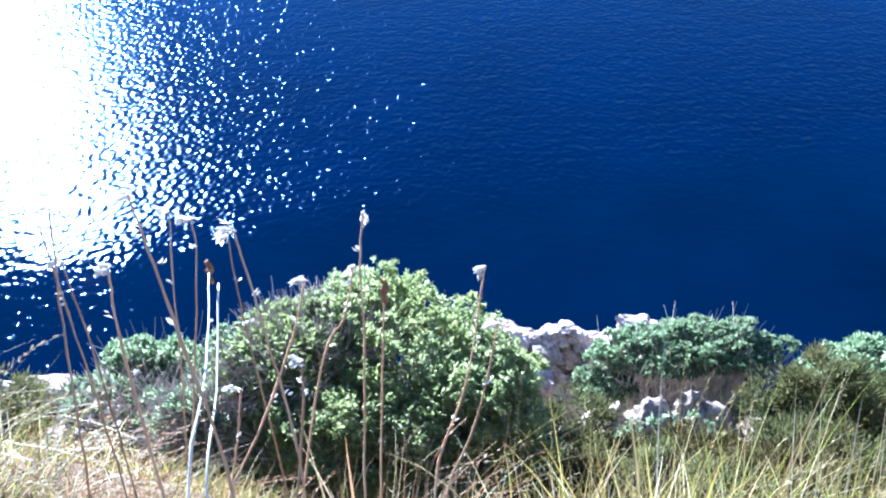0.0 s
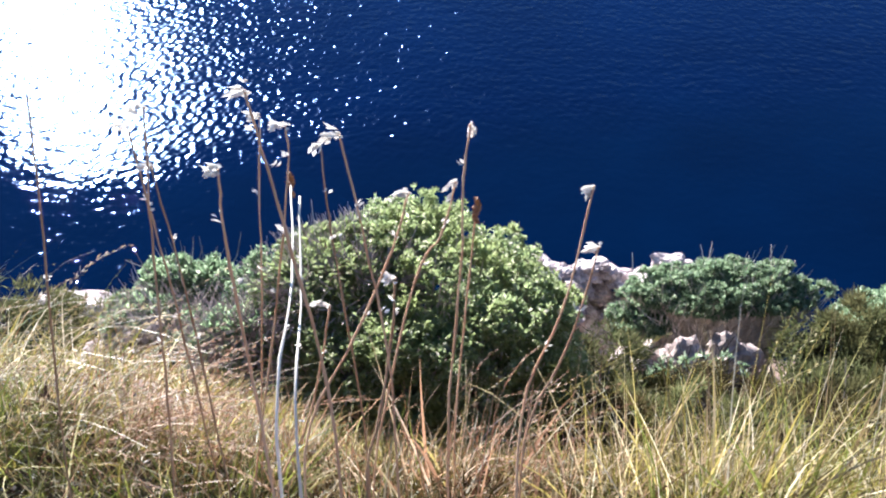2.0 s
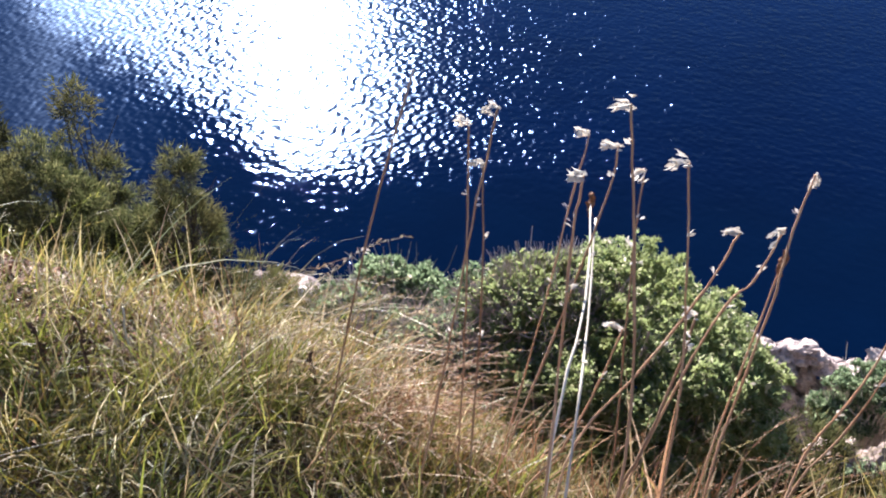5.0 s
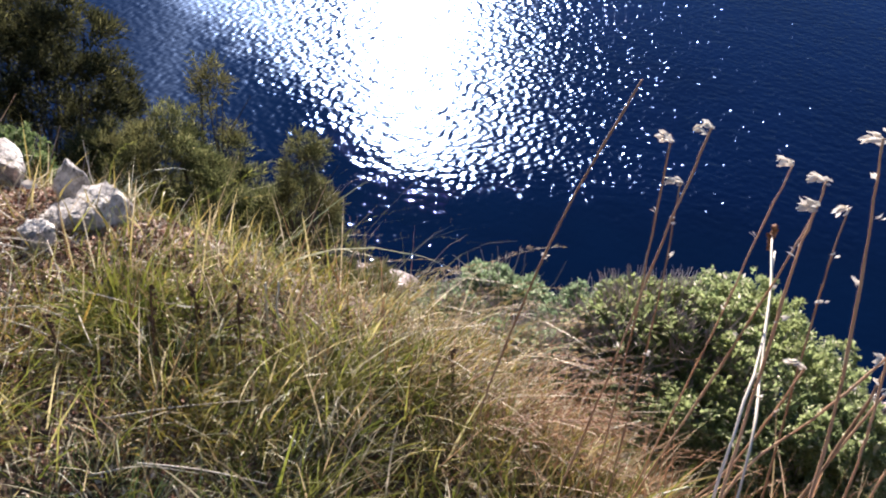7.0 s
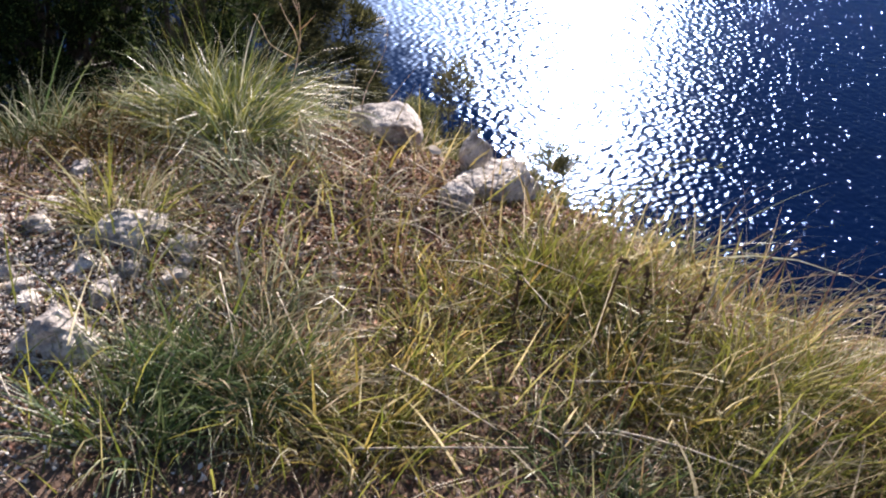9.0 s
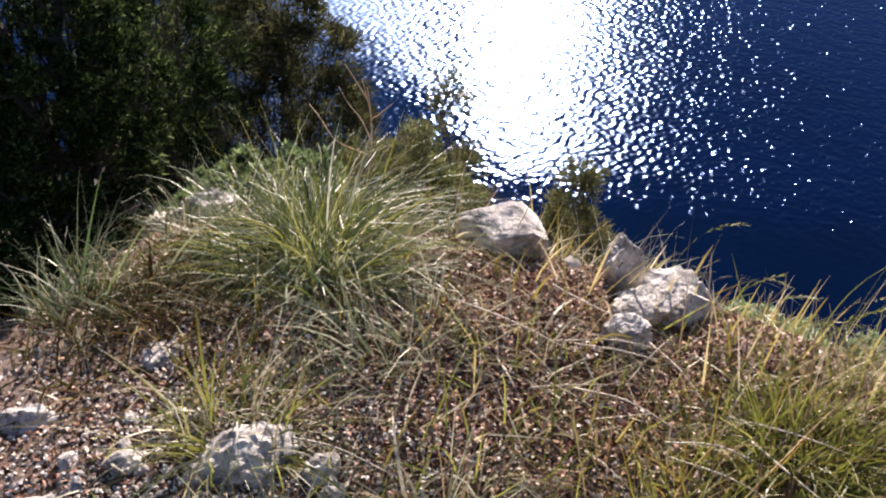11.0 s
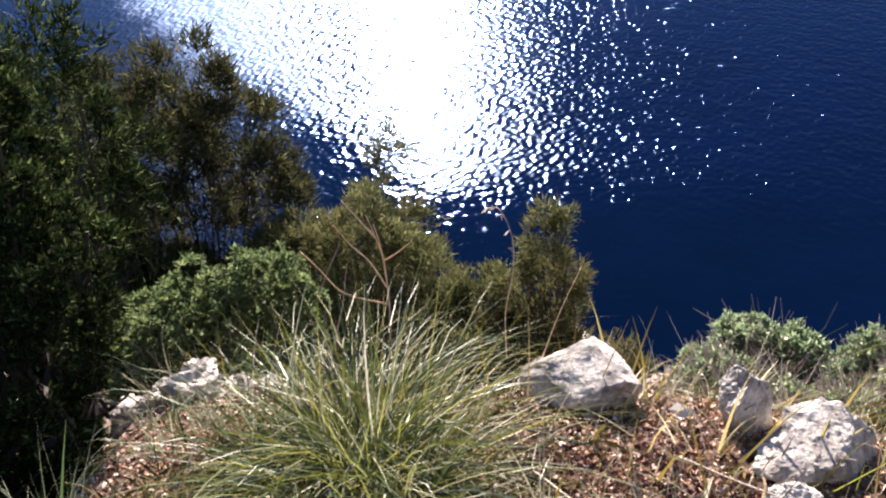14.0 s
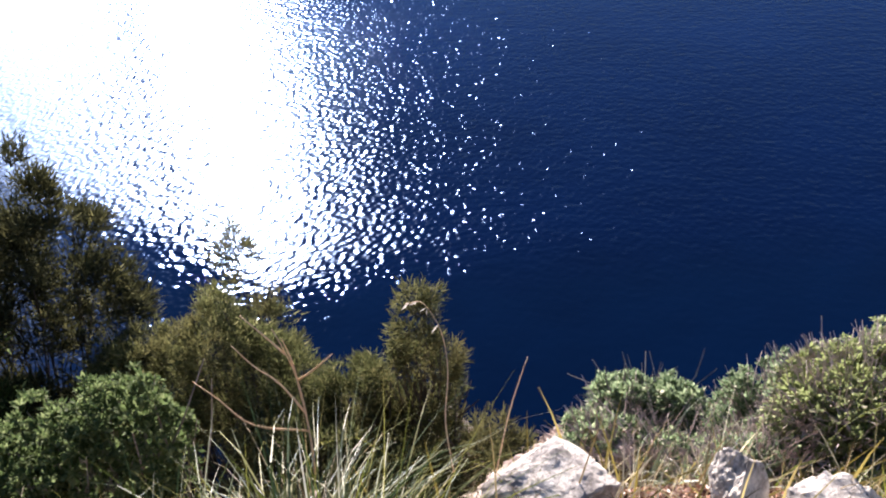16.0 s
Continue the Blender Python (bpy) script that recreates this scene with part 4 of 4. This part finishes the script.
def meadow(name, spots, label, material, height, width, droop, seed, lean=(0.15, -0.02), tilt=0.3):
    """Loose standing grass over several patches (x, y, radius, blades)."""
    rng = np.random.default_rng(seed)
    bases = []
    for x, y, r, k in spots:
        d = rng.normal(size=(k, 2)) * r * 0.5 + [x, y]
        bases.append(np.stack([d[:, 0], d[:, 1], ground_z(d[:, 0], d[:, 1]) - 0.01], 1))
    base = np.concatenate(bases)
    n = len(base)
    way = np.array([lean[0], lean[1], 1.0]) + rng.normal(size=(n, 3)) * [tilt, tilt, 0.1]
    v, f = blades(base, way, rng.uniform(0.35, 1.15, n) * height, rng.uniform(0.6, 1.3, n) * width, rng.uniform(0, 1, n) ** 1.5 * droop, 4, rng)
    ob = new(name, mesh_of(name, v, f, material))
    return tagged(ob, label, "grass", kind="stuff")


meadow("dry_grass", [(0.4, 1.3, 0.5, 250), (-1.0, 1.35, 0.5, 250), (-1.7, 1.2, 0.6, 200), (-0.3, 1.3, 0.5, 300)], "straw-coloured grass on the slope's rim", GRASS_DRY, 0.24, 0.004, 0.6, 50)
meadow("green_grass", [(-1.3, 1.1, 0.7, 350), (0.6, 1.2, 0.5, 150), (-1.8, 0.7, 0.6, 150), (-2.1, 0.3, 0.4, 150), (-0.75, 1.2, 0.45, 350)], "yellow-green grass in thick tufts", GRASS_GREEN, 0.26, 0.004, 0.6, 51)
meadow("dead_stems", [(-0.35, 1.35, 0.45, 150), (0.0, 1.3, 0.4, 80), (-0.7, 1.35, 0.4, 90), (-1.25, 1.5, 0.35, 60), (-1.6, 1.0, 0.6, 50)], "broken russet stems of last year's plants", STEM, 0.3, 0.004, 0.15, 53, (0.02, 0.0))
meadow("straw", [(-1.8, 0.8, 0.9, 900), (-1.2, 1.1, 0.7, 500), (-2.4, 1.15, 0.6, 500), (-0.4, 1.2, 0.7, 300), (0.5, 1.3, 0.5, 250)], "fallen and tangled pale straw", GRASS_PALE, 0.19, 0.0034, 0.5, 54, (0.1, 0.0), 1.6)
meadow("short_grass", [(-1.4, 0.95, 0.8, 1500), (-2.1, 0.6, 0.6, 800), (-0.6, 1.2, 0.6, 600)], "short fine green grass through the litter", GRASS_GREEN, 0.12, 0.0028, 0.5, 55, (0.1, 0.0), 0.5)
# real brown mat, but the last patch is dark blades painted in for shade
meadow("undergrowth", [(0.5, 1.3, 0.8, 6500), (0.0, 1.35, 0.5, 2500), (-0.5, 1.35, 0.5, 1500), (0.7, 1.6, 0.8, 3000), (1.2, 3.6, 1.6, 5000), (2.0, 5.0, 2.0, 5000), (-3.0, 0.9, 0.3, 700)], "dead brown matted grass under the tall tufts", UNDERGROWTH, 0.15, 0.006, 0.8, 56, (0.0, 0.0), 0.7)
meadow("twig_litter", [(-2.3, 1.2, 0.6, 3500), (-2.75, 0.95, 0.6, 2500), (-2.0, 0.9, 0.7, 2000), (-2.6, 0.4, 0.6, 1200)], "short broken twigs and stems in the litter", GRASS_BROWN, 0.06, 0.0022, 0.3, 58, (0.0, 0.0), 2.2)
meadow("rim_grass", [(-2.75, 1.75, 0.4, 200), (-3.0, 1.95, 0.6, 300), (-2.35, 1.75, 0.4, 20)], "brown dead grass behind the pale rock", GRASS_BROWN, 0.2, 0.003, 0.7, 57)
meadow("slope_grass", [(-1.5, 2.6, 1.6, 3000), (1.5, 2.8, 2.0, 3500), (-2.2, 3.8, 1.6, 2500), (2.5, 4.4, 2.2, 2500), (-4.2, 3.2, 1.5, 1500), (0.5, 6.2, 2.5, 2500), (-1.0, 3.6, 1.8, 2000), (-3.3, 2.6, 0.7, 250), (2.5, 6.0, 1.5, 1500)], "dull dry grass on the steep slope", GRASS_OLIVE, 0.22, 0.006, 0.6, 52)


# ---- dried flower stalks ----
def smooth_line(points, steps=5):
    p = [Vector(q) for q in points]
    p = [p[0] * 2 - p[1]] + p + [p[-1] * 2 - p[-2]]
    out = []
    for k in range(1, len(p) - 2):
        a, b, c, d = p[k - 1 : k + 3]
        for s in range(steps):
            u = s / steps
            out.append(0.5 * (2 * b + (c - a) * u + (2 * a - 5 * b + 4 * c - d) * u * u + (3 * b - a - 3 * c + d) * u**3))
    return out + [p[-2]]


def tuft(centre, way, count, length, width, rng):
    v, f = leaves(np.repeat([centre], 3, 0) + rng.normal(size=(3, 3)) * 0.003, np.repeat([way], 3, 0), count, np.full(3, length), width, 0.02, rng)
    return v, f


def stalk(points, seed, thick=0.0024, pale=False, head="paper", bracts=(0.55, 0.8), hook=(-0.8, 0.0)):
    """One dry stalk from its foot to its tip, with a papery head and withered bracts at its joints."""
    rng = np.random.default_rng(seed)
    points = list(points)
    lower = Vector(points[0]) - (Vector(points[1]) - Vector(points[0])).normalized() * 0.02
    while lower.z > float(ground_z(lower.x, lower.y)) - 0.02:
        lower = lower + Vector((0, -0.002, -0.01))
    points.insert(0, tuple(lower))
    foot = np.array(points[0])
    line = np.array([tuple(q) for q in smooth_line(points)]) - foot
    line[1:-1] += rng.normal(size=(len(line) - 2, 3)) * 0.0006
    what = "bleached white dead stalk in the grass" if pale else "dry orange-brown flower stalk standing in grass"
    if head == "bud":
        what = "dry stalk with a shrivelled brown seed head"
    ob = thing("dried_stalk", tuple(foot), what, "dead stalk", "dried stalks")
    v, f = tube(line, np.linspace(thick, thick * 0.6, len(line)) * rng.uniform(0.8, 1.2, len(line)), 6)
    stem = part("stem", v, f, STEM_PALE if pale else STEM, ob, "", True)
    tip = line[-1]
    out = np.array([hook[0], 0.1, hook[1]])
    if head == "paper":
        v, f = joined([tuft(tip, out, 2, 0.018, 0.42, rng), tuft(tip + out * 0.012, out + [0, 0, -0.5], 2, 0.016, 0.42, rng), tuft(tip - out * 0.002, out, 2, 0.008, 0.7, rng)])
        part("flower_head", v, f, PAPER, stem, "papery white withered flower head")
    elif head == "bud":
        rise = np.linspace(-0.028, 0.022, 12)
        v, f = tube(np.stack([tip[0] + 0.002 * np.sin(rise * 150), tip[1] + 0.002 * np.cos(rise * 170), tip[2] + rise], 1), 0.002 + 0.005 * np.sin(np.linspace(0.1, 2.9, 12)) * rng.uniform(0.4, 1.3, 12), 8)
        v = v + rng.normal(size=v.shape) * 0.002
        part("seed_head", v, f, BUD, stem, "shrivelled brown seed head")
    for s in bracts:
        k = int(s * (len(line) - 1))
        v, f = tuft(line[k], np.array([rng.choice([-0.7, 0.7]), 0, 0.6]), 1, 0.011, 0.5, rng)
        part("bract", v, f, PAPER, stem, "pale withered bract")
    return ob


stalk([(-0.83, 1.08, 0.1), (-0.8, 1.11, 0.35), (-0.71, 1.09, 0.74), (-0.61, 0.99, 1.04)], 100, 0.0024, head="none", bracts=(0.7,))
stalk([(-0.646, 1.1, 0.117), (-0.595, 1.1, 0.472), (-0.56, 1.104, 0.745), (-0.53, 1.11, 0.94)], 101)
stalk([(-0.597, 1.189, 0.024), (-0.587, 1.186, 0.452), (-0.587, 1.187, 0.7), (-0.59, 1.19, 0.87)], 102)
stalk([(-0.564, 1.154, 0.081), (-0.554, 1.153, 0.436), (-0.553, 1.156, 0.653), (-0.56, 1.16, 0.82)], 103)
stalk([(-0.38, 0.848, 0.496), (-0.383, 0.869, 0.809), (-0.384, 0.88, 0.917), (-0.38, 0.89, 0.99)], 104)
stalk([(-0.538, 1.264, -0.022), (-0.464, 1.258, 0.497), (-0.444, 1.258, 0.664), (-0.42, 1.26, 0.84)], 105)
stalk([(-0.283, 0.839, 0.621), (-0.307, 0.866, 0.875), (-0.322, 0.881, 0.975), (-0.34, 0.9, 1.08)], 106, bracts=(0.8, 0.9, 0.6))
stalk([(-0.534, 1.198, 0.038), (-0.436, 1.196, 0.481), (-0.376, 1.198, 0.782), (-0.37, 1.2, 0.86)], 107)
stalk([(-0.388, 0.938, 0.507), (-0.387, 1.165, 0.602), (-0.42, 1.401, 0.626)], 108, 0.0026, pale=True, head="bud")
stalk([(-0.358, 0.928, 0.507), (-0.379, 1.165, 0.551), (-0.408, 1.401, 0.596)], 109, 0.0026, pale=True, head="none")
stalk([(-0.306, 1.206, 0.225), (-0.325, 1.219, 0.604), (-0.329, 1.224, 0.704), (-0.33, 1.23, 0.81)], 110, hook=(-0.4, -0.5))
stalk([(-0.223, 0.981, 0.51), (-0.23, 0.996, 0.652), (-0.251, 1.02, 0.819), (-0.27, 1.04, 0.94)], 111)
stalk([(-0.376, 1.028, 0.36), (-0.276, 1.041, 0.605), (-0.218, 1.052, 0.749), (-0.19, 1.06, 0.84)], 112)
stalk([(-0.28, 1.108, 0.221), (-0.195, 1.119, 0.632), (-0.153, 1.125, 0.719), (-0.13, 1.13, 0.81)], 113, hook=(-0.5, -0.5))
stalk([(-0.149, 1.088, 0.351), (-0.124, 1.109, 0.682), (-0.121, 1.118, 0.797), (-0.11, 1.13, 0.9)], 114, bracts=(0.85,), hook=(0.1, -0.8))
stalk([(-0.288, 1.077, 0.247), (-0.261, 1.083, 0.375), (-0.228, 1.094, 0.571), (-0.22, 1.1, 0.66)], 115, thick=0.003, bracts=(0.9, 0.8))
stalk([(-0.031, 1.077, 0.39), (0.026, 1.103, 0.595), (0.06, 1.13, 0.8)], 116, hook=(-0.6, -0.5))
stalk([(-0.02, 1.125, 0.277), (0.042, 1.143, 0.474), (0.08, 1.16, 0.67)], 117)
stalk([(-0.45, 1.084, 0.192), (-0.39, 1.089, 0.331), (-0.346, 1.095, 0.487), (-0.32, 1.1, 0.61)], 118)
stalk([(-0.143, 1.26, 0.142), (-0.117, 1.271, 0.475), (-0.1, 1.28, 0.655)], 150, head="bud", bracts=())

# ---- dead wood ----
def branch(name, lines, label, material, thick=0.004):
    foot = np.array(lines[0][0])
    v, f = joined([tube(np.array([tuple(q) for q in smooth_line(line, 4)]) - foot, np.linspace(thick, thick * 0.4, 4 * (len(line) - 1) + 1), 5) for line in lines])
    ob = new(name, mesh_of(name, v, f, material, True))
    ob.location = tuple(foot)
    return tagged(ob, label, "dead wood")


branch("dead_branch", [[(-2.94, 1.56, 0.055), (-2.953, 1.6, 0.121), (-2.969, 1.63, 0.208), (-2.982, 1.63, 0.274), (-3.002, 1.64, 0.315)],
                       [(-2.968, 1.63, 0.166), (-2.972, 1.63, 0.249), (-2.987, 1.64, 0.293)],
                       [(-2.981, 1.63, 0.268), (-3.022, 1.64, 0.303), (-3.061, 1.65, 0.334)],
                       [(-2.968, 1.63, 0.212), (-2.931, 1.62, 0.245), (-2.888, 1.61, 0.289)],
                       [(-2.967, 1.63, 0.137), (-3.015, 1.65, 0.186), (-3.062, 1.66, 0.215), (-3.102, 1.67, 0.252)],
                       [(-2.953, 1.6, 0.121), (-3.048, 1.58, 0.146), (-3.115, 1.6, 0.185), (-3.167, 1.62, 0.205)]], "bleached dead branch standing behind the tussock", STRAW_STEM, 0.0024)
branch("fallen_twig", [[(-2.431, 0.059, 0.12), (-2.43, 0.132, 0.15), (-2.468, 0.202, 0.16), (-2.528, 0.298, 0.16)], [(-2.43, 0.132, 0.15), (-2.411, 0.169, 0.15), (-2.413, 0.212, 0.15)]], "bleached forked twig lying on gravel", DRYWOOD, 0.0042)
branch("fallen_twig", [[(-2.45, 0.222, 0.15), (-2.349, 0.166, 0.15), (-2.242, 0.13, 0.14), (-2.148, 0.109, 0.12)]], "bleached bent twig lying on gravel", DRYWOOD, 0.0036)
rng = np.random.default_rng(90)
for k in range(26):
    x, y = rng.uniform(-2.5, -1.2), rng.uniform(0.45, 1.35)
    a, length = rng.uniform(-0.7, 0.7), rng.uniform(0.12, 0.32)
    dx, dy = math.cos(a) * length / 2, math.sin(a) * length / 2
    z = float(ground_z(x, y)) + rng.uniform(0.02, 0.07)
    branch("fallen_straw", [[(x - dx, y - dy, z), (x, y, z + 0.02), (x + dx, y + dy, z + rng.uniform(-0.01, 0.05))]], "dry straw lying across the litter", DRYWOOD, 0.0022)


def reed(points, label, spikes=4):
    """A tall dry grass with a stem and drooping spikelets along its bent top."""
    foot = np.array(points[0])
    line = np.array([tuple(q) for q in smooth_line(points, 5)]) - foot
    ob = thing("tall_reed", tuple(foot), label, "dead stalk")
    v, f = tube(line, np.linspace(0.0016, 0.0006, len(line)), 5)
    stem = part("stem", v, f, STRAW_STEM, ob, "", True)
    rng = np.random.default_rng(8)
    for q in line[-10::3][:spikes]:
        v, f = leaves(np.array([q]), np.array([[-0.5, 0.0, -0.8]]), 2, np.array([0.024]), 0.18, 0.12, rng)
        part("spikelet", v, f, PAPER, stem, "pale drooping spikelet")


reed([(-2.7, 1.62, 0.02), (-2.72, 1.68, 0.09), (-2.72, 1.74, 0.16), (-2.735, 1.78, 0.22), (-2.77, 1.81, 0.26), (-2.8, 1.82, 0.255)], "tall dry reed with drooping pale spikelets")
reed([(-2.62, 1.6, 0.04), (-2.6, 1.68, 0.12), (-2.57, 1.74, 0.2)], "thin dry reed beside the pale rock", 0)


def fallen_leaf(at, turn):
    v = [(-0.022, 0, 0), (-0.006, 0.014, 0.004), (0.02, 0.008, 0.002), (0.026, -0.004, 0.004), (0.004, -0.015, 0.005), (0.0, 0, -0.002)]
    ob = new("fallen_leaf", mesh_of("fallen_leaf", v, [[0, 5, 1], [1, 5, 2], [2, 5, 3], [3, 5, 4], [4, 5, 0]], PAPER))
    ob.matrix_world = pose(*at, *turn)
    tagged(ob, "pale yellow dead leaf lying on litter", "leaf")


fallen_leaf((-2.32, 1.5, float(ground_z(-2.32, 1.5)) + 0.03), (35, 10, 20))


def weed(x, y, height, seed, pale=False):
    """A short dead herb: a stiff stem with withered knots up its length."""
    rng = np.random.default_rng(seed)
    ob = thing("dead_weed", on_ground(x, y), "short bleached dead stem in the grass" if pale else "short dark dead weed standing in grass", "dead stalk", "dead weeds")
    rise = np.linspace(0, height, 9)
    line = np.stack([rng.normal(0, 0.002, 9).cumsum() + rng.normal(0, 0.06) * rise, rng.normal(0, 0.002, 9).cumsum(), rise], 1)
    v, f = tube(line, np.linspace(0.004, 0.0022, 9), 5)
    stem = part("stem", v, f, STEM_PALE if pale else WEED, ob, "", True)
    if not pale:
        for k in (4, 5, 6, 7, 8):
            v, f = tuft(line[k], np.array([rng.choice([-0.6, 0.6]), 0.0, 0.6]), 3, 0.016, 0.45, rng)
            part("seed_head", v, f, WEED, stem, "withered dark seed head")


for n, (x, y) in enumerate(((-1.70, 0.97), (-1.56, 1.09), (-1.81, 0.69), (-1.50, 1.18), (-1.40, 1.18), (-0.98, 1.39))):
    weed(x, y, 0.2 + 0.05 * math.sin(n * 2), 700 + n)
for n, (x, y) in enumerate(((-1.37, 1.29), (-2.16, 0.62), (-1.40, 1.28))):
    weed(x, y, 0.2, 720 + n, True)
